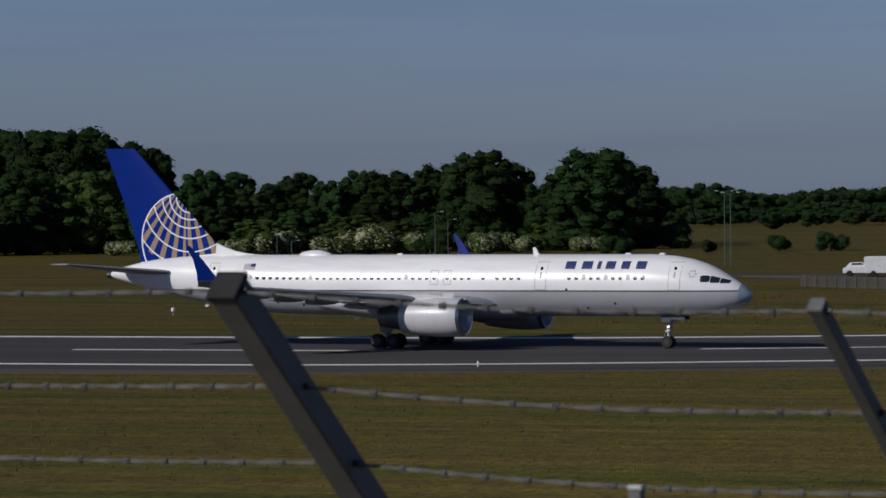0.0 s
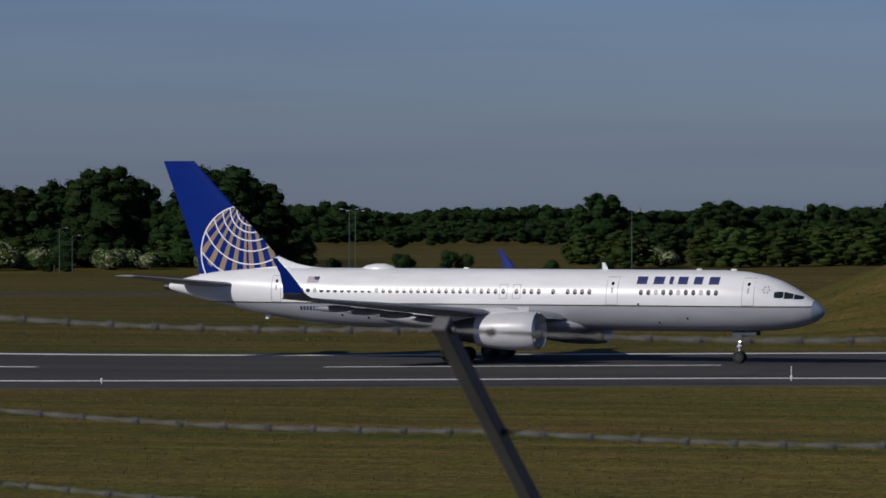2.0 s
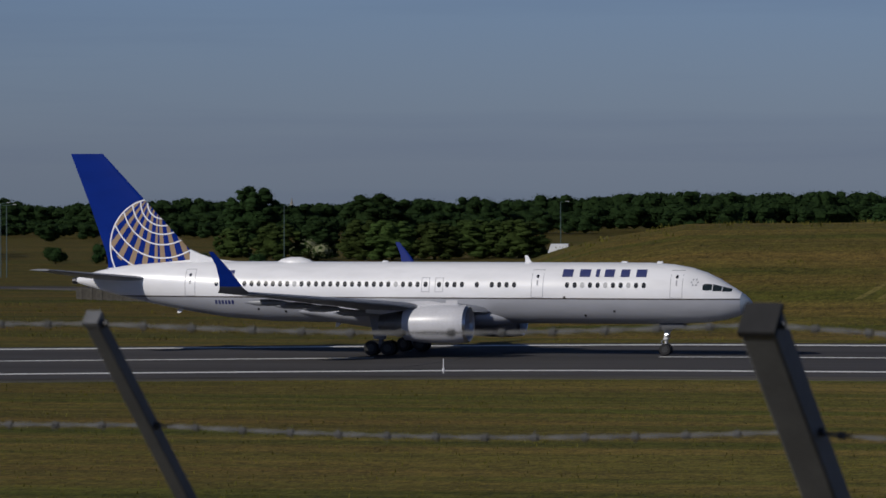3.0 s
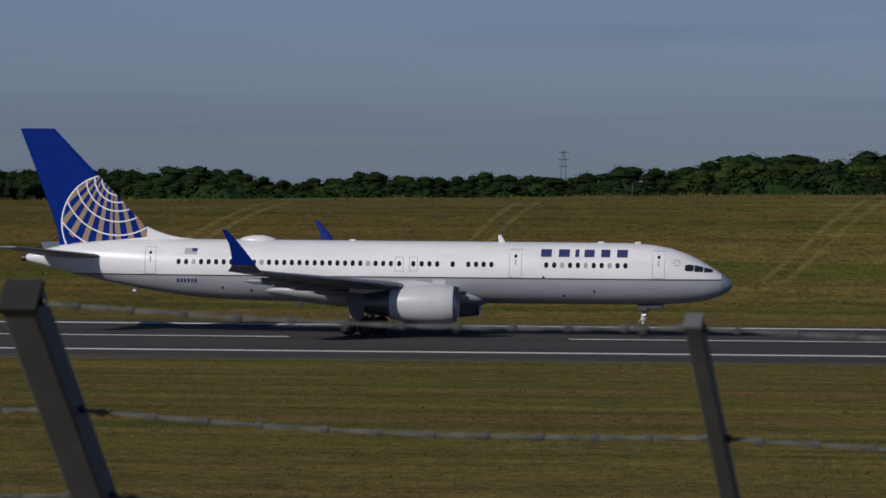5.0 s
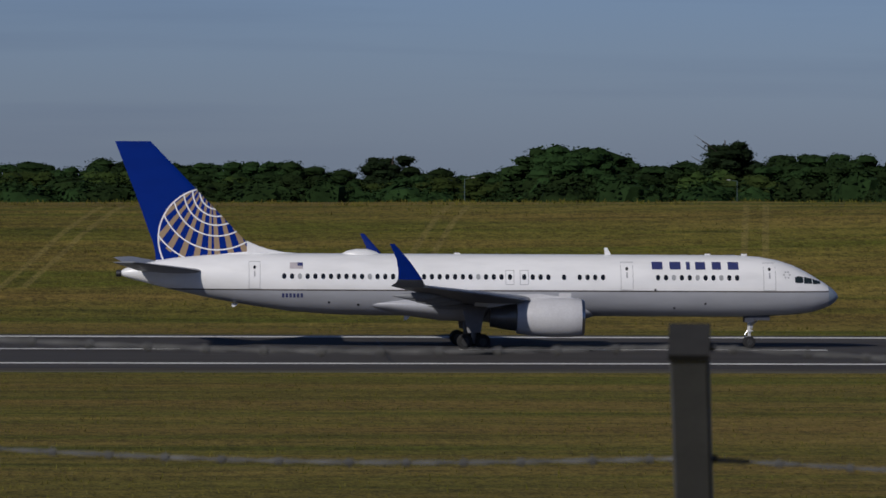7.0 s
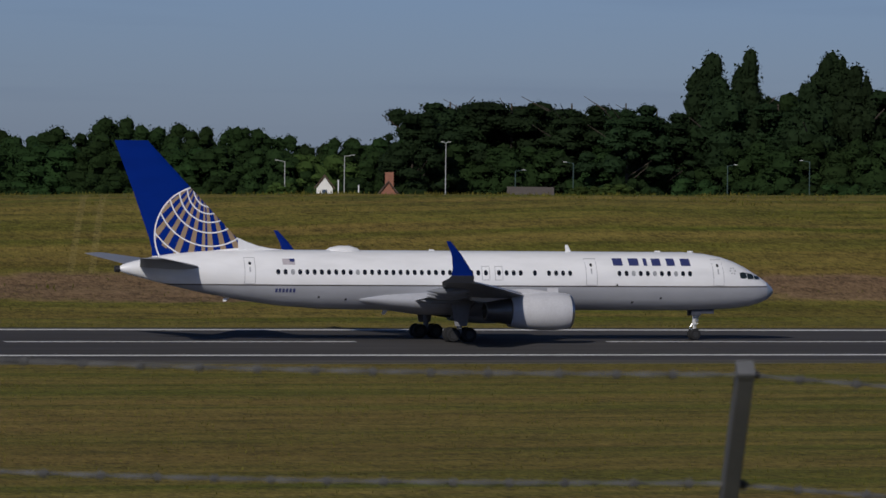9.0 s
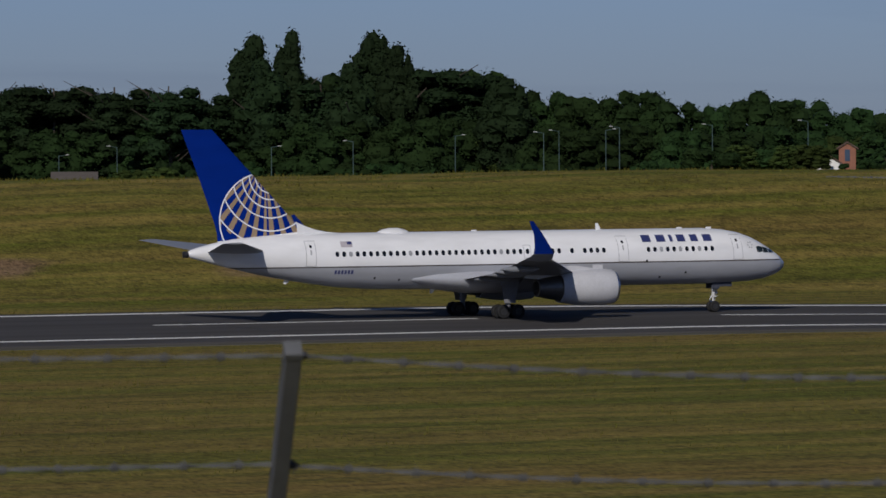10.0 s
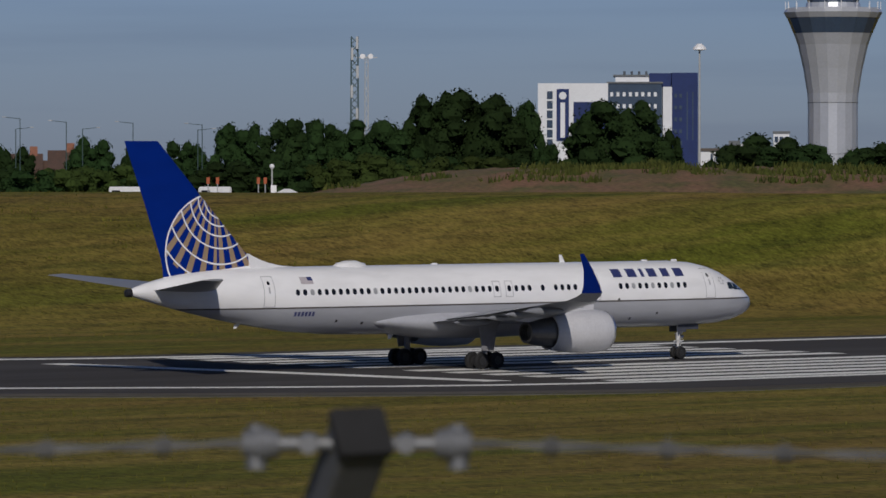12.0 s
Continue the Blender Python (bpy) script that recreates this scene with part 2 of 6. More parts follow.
def box(bm, x0, x1, y0, y1, z0, z1, bev=0.0, m=None):
    v = [bm.verts.new((x, y, z)) for x in (x0, x1) for y in (y0, y1) for z in (z0, z1)]
    fs = [bm.faces.new([v[i] for i in q]) for q in ((0, 1, 3, 2), (4, 6, 7, 5), (0, 4, 5, 1), (2, 3, 7, 6), (0, 2, 6, 4), (1, 5, 7, 3))]
    if bev:
        es = list({e for f in fs for e in f.edges})
        r = bmesh.ops.bevel(bm, geom=es, offset=bev, segments=1, affect="EDGES")
        v = list({w for w in v if w.is_valid} | set(r["verts"]))
    if m is not None:
        bmesh.ops.transform(bm, matrix=m, verts=[w for w in v if w.is_valid])
    return bm


def loft(bm, rings, cap=True, close=True):
    rows = [[bm.verts.new(p) for p in ring] for ring in rings]
    n = len(rows[0])
    for a, b in zip(rows, rows[1:]):
        for i in range(n if close else n - 1):
            j = (i + 1) % n
            bm.faces.new((a[i], a[j], b[j], b[i]))
    if cap:
        bm.faces.new(rows[0][::-1])
        bm.faces.new(rows[-1])
    return bm


def tube(bm, p, q, r0, r1=None, n=8):
    p, q = Vector(p), Vector(q)
    r1 = r0 if r1 is None else r1
    d = (q - p).normalized()
    side = d.orthogonal().normalized()
    up = d.cross(side)
    ring = lambda c, r: [c + (side * math.cos(t) + up * math.sin(t)) * r for t in (2 * math.pi * k / n for k in range(n))]
    return loft(bm, [ring(p, r0), ring(q, r1)])


def lathe_x(bm, profile, n=32, cy=0.0, cz=0.0):
    """profile: (x, radius) pairs turned about the x axis."""
    return loft(bm, [[(x, cy + r * math.cos(2 * math.pi * k / n), cz + r * math.sin(2 * math.pi * k / n)) for k in range(n)] for x, r in profile])


def lathe_z(bm, profile, n=32, cx=0.0, cy=0.0):
    return loft(bm, [[(cx + r * math.cos(2 * math.pi * k / n), cy + r * math.sin(2 * math.pi * k / n), z) for k in range(n)] for z, r in profile])


def lookup(table, v):
    return float(np.interp(v, [a for a, _ in table], [b for _, b in table]))


def smooth01(v):
    v = min(1.0, max(0.0, v))
    return v * v * (3 - 2 * v)


def polar(az, r):
    """The place at a bearing (degrees from +y towards +x) and a distance."""
    return r * math.sin(radians(az)), r * math.cos(radians(az))


# ---- ground ----
RW_NEAR, RW_FAR = 290.5, 334.5
BANK = [(-60, 0.0), (-12.4, 0.0), (-11.5, 3.0), (-10.7, 5.4), (-9.5, 7.0), (-5, 7.5), (0, 8.05), (6, 8.35), (15, 8.7), (20, 9.2), (26, 9.7), (35, 9.5), (60, 9.5)]
CREST = [(-60, 455), (20, 455), (26, 475), (32, 490), (42, 497), (60, 520)]


def ground_z(x, y):
    r, az = math.hypot(x, y), math.degrees(math.atan2(x, y))
    if y < RW_NEAR:
        d = max(y, 0.0)
        z = 10.8 - 1.3 * smooth01(d / 12) - 9.5 * smooth01((d - 9) / 120)
        # a low bank runs out beside the fence
        s, side = x * 0.588 + y * 0.809, x * 0.809 - y * 0.588
        top = 10.6 - 0.016 * max(s, 0.0) - 0.05 * max(s - 62, 0.0)
        return z + max(0.0, top - z) * math.exp(-(side + 2.5 * math.sin(s * 0.045)) ** 2 / 18) * (1 - smooth01((s - 68) / 14))
    if y < RW_FAR + 8:
        return 0.0
    top = lookup(BANK, az)
    crest = lookup(CREST, az)
    y0, yc = RW_FAR + 14, crest * math.cos(radians(min(abs(az), 60)))
    rise = top * smooth01((y - y0) / max(yc - y0, 20.0)) * (1 - smooth01((r - crest - 15) / 60))
    bumps = 0.5 * noise.noise(Vector((x * 0.02, y * 0.02, 0))) + 0.22 * noise.noise(Vector((x * 0.09, y * 0.09, 3)))
    far = 1 - smooth01((r - 700) / 200)
    return rise + bumps * smooth01((y - RW_FAR - 10) / 60) * 0.7 * far - 45 * smooth01((r - 1060) / 1500)


def ground_material():
    m = bpy.data.materials.new("grass")
    m.use_nodes = True
    s = Sums(m)
    b = s.n["Principled BSDF"]
    b.inputs["Roughness"].default_value = 0.95
    b.inputs["Specular IOR Level"].default_value = 0.1
    co = s.n.new("ShaderNodeTexCoord")

    def noise_at(scale, stretch, detail=5):
        ma = s.n.new("ShaderNodeMapping")
        ma.inputs["Scale"].default_value = stretch
        s.l.new(co.outputs["Object"], ma.inputs["Vector"])
        no = s.n.new("ShaderNodeTexNoise")
        no.inputs["Scale"].default_value, no.inputs["Detail"].default_value = scale, detail
        s.l.new(ma.outputs["Vector"], no.inputs["Vector"])
        return no.outputs["Fac"]

    def ramped(v, lo, hi):
        node = s.n.new("ShaderNodeMapRange")
        node.inputs["From Min"].default_value, node.inputs["From Max"].default_value = lo, hi
        s.l.new(v, node.inputs["Value"])
        return node.outputs["Result"]

    swath = ramped(noise_at(0.20, (0.06, 1, 1)), 0.38, 0.62)
    dry = ramped(noise_at(0.07, (0.18, 1, 1)), 0.44, 0.62)
    tuft = noise_at(2.2, (0.9, 0.42, 1), 7)
    grain = noise_at(7.0, (1, 0.28, 1), 3)
    blot = ramped(noise_at(0.42, (0.22, 1.2, 1)), 0.56, 0.70)
    col = s.mix(swath, (0.096, 0.102, 0.014), (0.190, 0.146, 0.036))
    col = s.mix(s.do("MULTIPLY", dry, 0.55), col, (0.172, 0.110, 0.034))
    col = s.mix(s.do("MULTIPLY", blot, 0.45), col, (0.036, 0.050, 0.010))
    sep = s.n.new("ShaderNodeSeparateXYZ")
    s.l.new(co.outputs["Object"], sep.inputs["Vector"])
    # the field turns browner and darker towards the west, with a ragged edge
    west_tone = s.do("SUBTRACT", 1.0, ramped(s.do("MULTIPLY_ADD", noise_at(0.02, (1, 1, 1)), 120.0, sep.outputs["X"]), -70.0, 100.0))
    col = s.mix(s.do("MULTIPLY", west_tone, 0.82), col, s.mix(swath, (0.040, 0.046, 0.006), (0.090, 0.057, 0.011)))
    # bare reddish earth at the foot of the far bank
    for cx, cy, rx, ry in ((104, 377, 24, 9), (157, 373, 15, 6)):
        dx = s.do("DIVIDE", s.do("SUBTRACT", sep.outputs["X"], cx), rx)
        dy = s.do("DIVIDE", s.do("SUBTRACT", sep.outputs["Y"], cy), ry)
        rr = s.do("ADD", s.do("MULTIPLY", dx, dx), s.do("MULTIPLY", dy, dy))
        rr = s.do("ADD", rr, s.do("MULTIPLY_ADD", noise_at(0.12, (1, 1, 1)), 2.4, -1.2))
        fac = s.do("MULTIPLY", s.do("SUBTRACT", 1.0, ramped(rr, 0.7, 1.2)), 0.75)
        col = s.mix(fac, col, (0.19, 0.115, 0.075))
    # paired wheel tracks up the bank
    for x0, slope in ((-23.5, 0.06), (4, 0.154), (35, 0.17), (63, 0.16), (99, 0.27), (-48, 0.1)):
        ax = s.do("SUBTRACT", sep.outputs["X"], s.do("MULTIPLY_ADD", sep.outputs["Y"], slope, x0 - 400 * slope))
        pair = s.do("ABSOLUTE", s.do("SUBTRACT", s.do("ABSOLUTE", ax), 0.9))
        fac = s.do("MULTIPLY", s.do("LESS_THAN", pair, 0.3), band(s, sep.outputs["Y"], 384, 446))
        col = s.mix(s.do("MULTIPLY", fac, 0.5), col, (0.22, 0.175, 0.06))
    hsv = s.n.new("ShaderNodeHueSaturation")
    s.l.new(col, hsv.inputs["Color"])
    value = s.do("ADD", s.do("MULTIPLY_ADD", tuft, 1.7, -0.40), s.do("MULTIPLY_ADD", grain, 2.0, -0.45))
    clump = noise_at(0.6, (0.6, 0.8, 1), 8)
    streak = noise_at(0.5, (0.08, 0.6, 1), 4)
    value = s.do("ADD", value, s.do("ADD", s.do("MULTIPLY_ADD", clump, 1.1, -0.55), s.do("MULTIPLY_ADD", streak, 0.6, -0.3)))
    s.l.new(s.do("MINIMUM", s.do("MAXIMUM", value, 0.3), 1.9), hsv.inputs["Value"])
    s.l.new(hsv.outputs["Color"], b.inputs["Base Color"])
    bp = s.n.new("ShaderNodeBump")
    bp.inputs["Strength"].default_value, bp.inputs["Distance"].default_value = 0.5, 0.2
    s.l.new(tuft, bp.inputs["Height"])
    s.l.new(bp.outputs["Normal"], b.inputs["Normal"])
    return m


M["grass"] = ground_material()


def build_ground():
    """One sheet: fine across the view, coarse elsewhere, out to the horizon."""
    azs = [-180, -150, -120, -90, -75, -60, -50, -42, -36] + [-32 + 0.5 * k for k in range(151)] + [44, 46, 50, 60, 75, 90, 120, 150]
    rs = [0.0, 3, 6, 9, 12, 16, 20, 26, 31, 36, 41, 46, 51, 56, 61, 66, 71, 76, 82, 88, 95, 115, 140, 170, 200, 230, 255, 275]
    rs += [285 + 7 * k for k in range(40)] + [580, 620, 660, 700, 760, 850, 1000, 1300, 1800, 2600, 3800, 4800]
    verts, faces = [], []
    n = len(azs)
    for r in rs:
        for az in azs:
            x, y = polar(az, r)
            verts.append((x, y, ground_z(x, y)))
    for i in range(len(rs) - 1):
        for j in range(n):
            k = (j + 1) % n
            faces.append((i * n + j, i * n + k, (i + 1) * n + k, (i + 1) * n + j) if i else (j, n + k, n + j))
    faces = [f[::-1] for f in faces]
    me = bpy.data.meshes.new("ground")
    me.from_pydata(verts, [], faces)
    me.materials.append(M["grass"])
    me.shade_smooth()
    me.update()
    ob = new("ground", me)
    tagged(ob, "rough olive-green airfield grass with dry mown swaths", "grass", kind="structure")


build_ground()


def bend(x):
    """The pavement draws a little nearer towards both ends."""
    return -19.0 * smooth01((-48 - x) / 72) - 28.0 * smooth01((x - 143) / 68)


def strip(bm, x0, x1, y0, y1, z0, z1):
    """A long flat bar along the bent runway."""
    n = max(1, int((x1 - x0) / 5))
    loft(bm, [[(x, y0 + bend(x), z0), (x, y1 + bend(x), z0), (x, y1 + bend(x), z1), (x, y0 + bend(x), z1)] for x in [x0 + (x1 - x0) * k / n for k in range(n + 1)]])
    bmesh.ops.recalc_face_normals(bm, faces=bm.faces)


def slab(name, x0, x1, y0, y1, z, mat, parent=None, label="", category="", kind=""):
    bm = bmesh.new()
    strip(bm, x0, x1, y0, y1, z - 0.3, z)
    ob = part(name, bm, mat, parent, label)
    if category:
        tagged(ob, category=category, kind=kind)
    return ob


runway = slab("runway", -700, 560, RW_NEAR - 6.8, RW_FAR + 3.5, 0.16, M["asphalt"], None,
              "grey grooved asphalt runway with white painted lines", "runway", "structure")
MID = (RW_NEAR + RW_FAR) / 2


def stripe(name, x0, x1, y0, y1):
    bm = bmesh.new()
    strip(bm, x0, x1, y0, y1, 0.1, 0.166)
    return part(name, bm, M["line"], runway)


stripe("edge_line", -700, 560, RW_NEAR - 0.2, RW_NEAR + 1.2)
stripe("edge_line", -700, 560, RW_FAR - 1.2, RW_FAR + 0.6)
for k in range(-12, 5):
    stripe("centre_line", k * 42 - 12, k * 42 + 12, MID - 0.45, MID + 0.45)
stripe("centre_line", 250, 280, MID - 0.45, MID + 0.45)
for k in range(6):
    for side in (-1, 1):
        y = MID + side * (1.9 + 3.3 * k)
        x0 = 207.0 - 0.09 * (y - MID)
        stripe("threshold_bar", x0, x0 + 38, min(y, y + side * 1.8), max(y, y + side * 1.8))
# the line across the threshold lies a little askew
bm = bmesh.new()
loft(bm, [[(x, y, z) for x, z in ((xc - 0.9, 0.1), (xc + 0.9, 0.1), (xc + 0.9, 0.166), (xc - 0.9, 0.166))] for xc, y in ((203.3, 268.5), (195.5, 302.5))])
bmesh.ops.recalc_face_normals(bm, faces=bm.faces)
part("threshold_line", bm, M["line"], runway)
for jx in (-210, -150, -66, 25, 118, 176):
    bm = bmesh.new()
    box(bm, jx, jx + 0.22, RW_NEAR + 1, RW_FAR - 1, 0.1, 0.164)
    bmesh.ops.transform(bm, matrix=Matrix.Translation((jx, MID + bend(jx), 0)) @ Matrix.Rotation(radians(-3), 4, "Z") @ Matrix.Translation((-jx, -MID, 0)), verts=bm.verts)
    part("tar_joint", bm, M["rubber"], runway)
slab("worn_verge", -700, 560, RW_NEAR - 8.6, RW_NEAR - 6.9, 0.05, M["shoulder"], None, "worn dusty strip along the runway edge", "verge", "structure")
slab("worn_verge", -700, 560, RW_FAR + 3.6, RW_FAR + 5.2, 0.05, M["shoulder"], None, "worn dusty strip along the runway edge", "verge", "structure")

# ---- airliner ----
# nose gear doors: shade from the fuselage is painted in as a dark colour
M["door_shade"] = material("gear_door_shaded", (0.055, 0.06, 0.08), 0.5, fine=0.1)
M["rim"] = material("wheel_rim", (0.04, 0.04, 0.043), 0.5, metal=0.3, fine=0.1)
M["nozzle"] = material("nozzle_metal", (0.16, 0.155, 0.15), 0.4, metal=0.6, fine=0.15)
TOP = [(0, 3.62), (0.15, 3.86), (0.5, 4.17), (1.0, 4.50), (1.5, 4.80), (2.2, 5.22), (3.0, 5.60), (4.0, 5.92), (5.2, 6.14), (6.8, 6.25),
       (30, 6.25), (38, 6.25), (41, 6.16), (43.5, 5.92), (45.5, 5.55), (46.6, 5.22), (46.95, 5.02)]
BOT = [(0, 3.46), (0.15, 3.24), (0.5, 2.98), (1.0, 2.76), (1.8, 2.53), (3.0, 2.36), (5.0, 2.25), (7, 2.22), (30, 2.22), (33, 2.28),
       (36, 2.50), (38.5, 2.86), (41, 3.30), (43.5, 3.85), (45.5, 4.35), (46.6, 4.66), (46.95, 4.80)]
WID = [(0, 0.08), (0.15, 0.34), (0.5, 0.68), (1.0, 0.98), (1.8, 1.30), (3.0, 1.60), (4.5, 1.80), (6.5, 1.88), (31, 1.88), (35, 1.80),
       (38.5, 1.55), (41.5, 1.18), (44, 0.78), (46.0, 0.42), (46.6, 0.30), (46.95, 0.12)]


def hull(a, z):
    """Half width of the fuselage, a metres aft of the nose, at the height z."""
    t, b, w = lookup(TOP, a), lookup(BOT, a), lookup(WID, a)
    v = (z - (t + b) / 2) / ((t - b) / 2)
    return w * math.sqrt(max(0.0, 1 - v * v))


plane = thing("airliner", pose(0, 0, 0), "white twin-engined passenger jet with grey belly and blue fin", "airplane")


def build_fuselage():
    bm = bmesh.new()
    cuts = sorted({0, 0.05, 0.15, 0.3, 0.5, 0.75, 1, 1.25, 1.5, 1.8, 2.2, 2.6, 3, 3.5, 4, 4.5, 5.2, 6, 6.8, 46.95, 46.6, 46} | {8 + 2 * k for k in range(13)} | {33 + 0.75 * k for k in range(17)})
    rings = []
    for a in cuts:
        t, b, w = lookup(TOP, a), lookup(BOT, a), lookup(WID, a)
        c, h = (t + b) / 2, (t - b) / 2
        rings.append([(24 - a, w * math.cos(2 * math.pi * k / 56), c + h * math.sin(2 * math.pi * k / 56)) for k in range(56)])
    loft(bm, rings)
    bmesh.ops.recalc_face_normals(bm, faces=bm.faces)
    return part("fuselage", bm, M["fuselage"], plane, smooth=True)


fuselage = build_fuselage()


def skin_patch(bm, a0, a1, z0, z1, side, proud=0.012, n=4, m=3, corner=0.0, rake=0.0):
    """A panel that follows the hull between two stations and heights; rake lifts its top edge on the way aft."""
    grid = []
    for i in range(n + 1):
        row = []
        for j in range(m + 1):
            fa, fz = i / n, j / m
            a = a0 + (a1 - a0) * fa
            hi = z1 + rake * (a - a0)
            z = z0 + (hi - z0) * fz
            if corner:
                cut = corner * max(0, abs(fa - 0.5) * 2 - 0.45) / 0.55
                z = z0 + cut + (z1 - z0 - 2 * cut) * fz
            row.append(bm.verts.new((24 - a, side * (hull(a, z) + proud), z)))
        grid.append(row)
    for i in range(n):
        for j in range(m):
            q = (grid[i][j], grid[i + 1][j], grid[i + 1][j + 1], grid[i][j + 1])
            bm.faces.new(q if side > 0 else q[::-1])
    r = bmesh.ops.extrude_face_region(bm, geom=bm.faces[:] + bm.edges[:])
    for v in [g for g in r["geom"] if isinstance(g, bmesh.types.BMVert)]:
        v.co.y -= side * 0.03
    bmesh.ops.recalc_face_normals(bm, faces=bm.faces)
    return bm


WIN_Z0, WIN_Z1 = 4.62, 4.98
stations = [6.86 + 0.517 * k for k in range(11)] + [15.62, 16.13, 16.63, 17.14, 18.16, 19.18, 19.69, 20.2, 20.75, 21.68] + [22.23 + 0.503 * k for k in range(29)]
blinds = {2, 5, 8, 24, 38, 47}
for side in (-1, 1):
    for k, a in enumerate(stations):
        part("window", skin_patch(bmesh.new(), a - 0.135, a + 0.135, WIN_Z0, WIN_Z1, side, corner=0.09), M["blind"] if k in blinds else M["window"],
             fuselage, "window with its blind drawn" if k in blinds else "")


def door(name, a0, a1, z0, z1, side):
    """A door outline as a thin seam, with a handle or slide mark."""
    bm = bmesh.new()
    wd = 0.035
    for b0, b1, y0, y1 in ((a0, a0 + wd, z0, z1), (a1 - wd, a1, z0, z1), (a0, a1, z0, z0 + wd), (a0, a1, z1 - wd, z1)):
        one = skin_patch(bmesh.new(), b0, b1, y0, y1, side, 0.008, 2, 6)
        me = bpy.data.meshes.new("t")
        one.to_mesh(me)
        one.free()
        bm.from_mesh(me)
        bpy.data.meshes.remove(me)
    ob = part(name, bm, M["seam"], fuselage, "door outline in the white fuselage")
    if z1 - z0 > 1.3:
        am = (a0 + a1) / 2
        part("door_window", skin_patch(bmesh.new(), am - 0.09, am + 0.09, z0 + 1.28, z0 + 1.5, side, corner=0.06), M["window"], ob)
        bm = skin_patch(bmesh.new(), am - 0.05, am + 0.05, z0 + 0.80, z0 + 1.16, side, 0.015)
        part("door_handle", bm, M["seam"], ob)
    return ob


for side in (-1, 1):
    door("door", 4.30, 5.12, 3.97, 5.78, side)
    door("door", 13.64, 14.46, 3.97, 5.80, side)
    door("door", 37.85, 38.60, 3.97, 5.75, side)
    door("exit_hatch", 20.46, 21.03, 4.30, 5.25, side)
    door("exit_hatch", 21.40, 21.97, 4.30, 5.25, side)
    # airline name as plain blue blocks, flag, registration bars, star badge
    x = 12.52
    for w in (0.92, 0.95, 0.26, 0.86, 0.78, 0.92):
        bm = bmesh.new()
        inset = 0.12 * w if w > 0.3 else 0.0
        skin_patch(bm, x - inset, x - w + inset, 5.33, 5.82, side, 0.014, 3, 4)
        part("name_block", bm, M["letter"], fuselage)
        x -= w + 0.24
    part("flag", skin_patch(bmesh.new(), 35.1, 35.95, 5.28, 5.68, side, 0.014), M["flag_grey"], fuselage, "small faded flag")
    part("flag_canton", skin_patch(bmesh.new(), 35.1, 35.45, 5.47, 5.68, side, 0.018), M["letter"], fuselage)
    for k in range(6):
        part("registration_bar", skin_patch(bmesh.new(), 36.45 - 0.24 * k, 36.30 - 0.24 * k, 3.42, 3.68, side, 0.014, 1, 1), M["letter"], fuselage)
    for k in range(6):
        t = 2 * math.pi * k / 6
        a, z = 3.55 + 0.2 * math.cos(t), 5.0 + 0.2 * math.sin(t)
        part("badge_star", skin_patch(bmesh.new(), a - 0.05, a + 0.05, z - 0.05, z + 0.05, side, 0.014, 1, 1), M["seam"], fuselage)
    # cockpit glazing
    for a0, a1, z0, z1, c in ((1.25, 1.80, 4.40, 4.58, 0.0), (1.845, 2.40, 4.43, 4.74, 0.0), (2.44, 3.02, 4.47, 4.90, 0.05)):
        part("cockpit_window", skin_patch(bmesh.new(), a0, a1, z0, z1, side, 0.012, 6, 4, corner=c, rake=0.26), M["glass"], fuselage)
    for a, z in ((12.2, 4.0), (8.9, 3.1), (10.9, 2.8), (28.5, 3.05), (31.5, 2.95), (33.4, 3.1)):
        part("port", skin_patch(bmesh.new(), a - 0.07, a + 0.07, z - 0.07, z + 0.07, side, 0.012, 1, 1), M["dark_metal"], fuselage)


def aerofoil(chord, thick, n=11):
    xs = [0.5 - 0.5 * math.cos(math.pi * k / (n - 1)) for k in range(n)]
    th = lambda v: 5 * thick * (0.2969 * math.sqrt(v) - 0.126 * v - 0.3516 * v * v + 0.2843 * v ** 3 - 0.1036 * v ** 4)
    up = [(v * chord, th(v) * chord) for v in xs]
    low = [(v * chord, -th(v) * chord * 0.75) for v in xs[1:-1]]
    return up + low[::-1]


def wing_mesh(sections, side):
    """sections: (span y, leading edge a, height z, chord, thickness)."""
    bm = bmesh.new()
    loft(bm, [[(24 - (a + u), side * y, z + h) for u, h in aerofoil(c, t)] for y, a, z, c, t in sections])
    bmesh.ops.recalc_face_normals(bm, faces=bm.faces)
    return bm


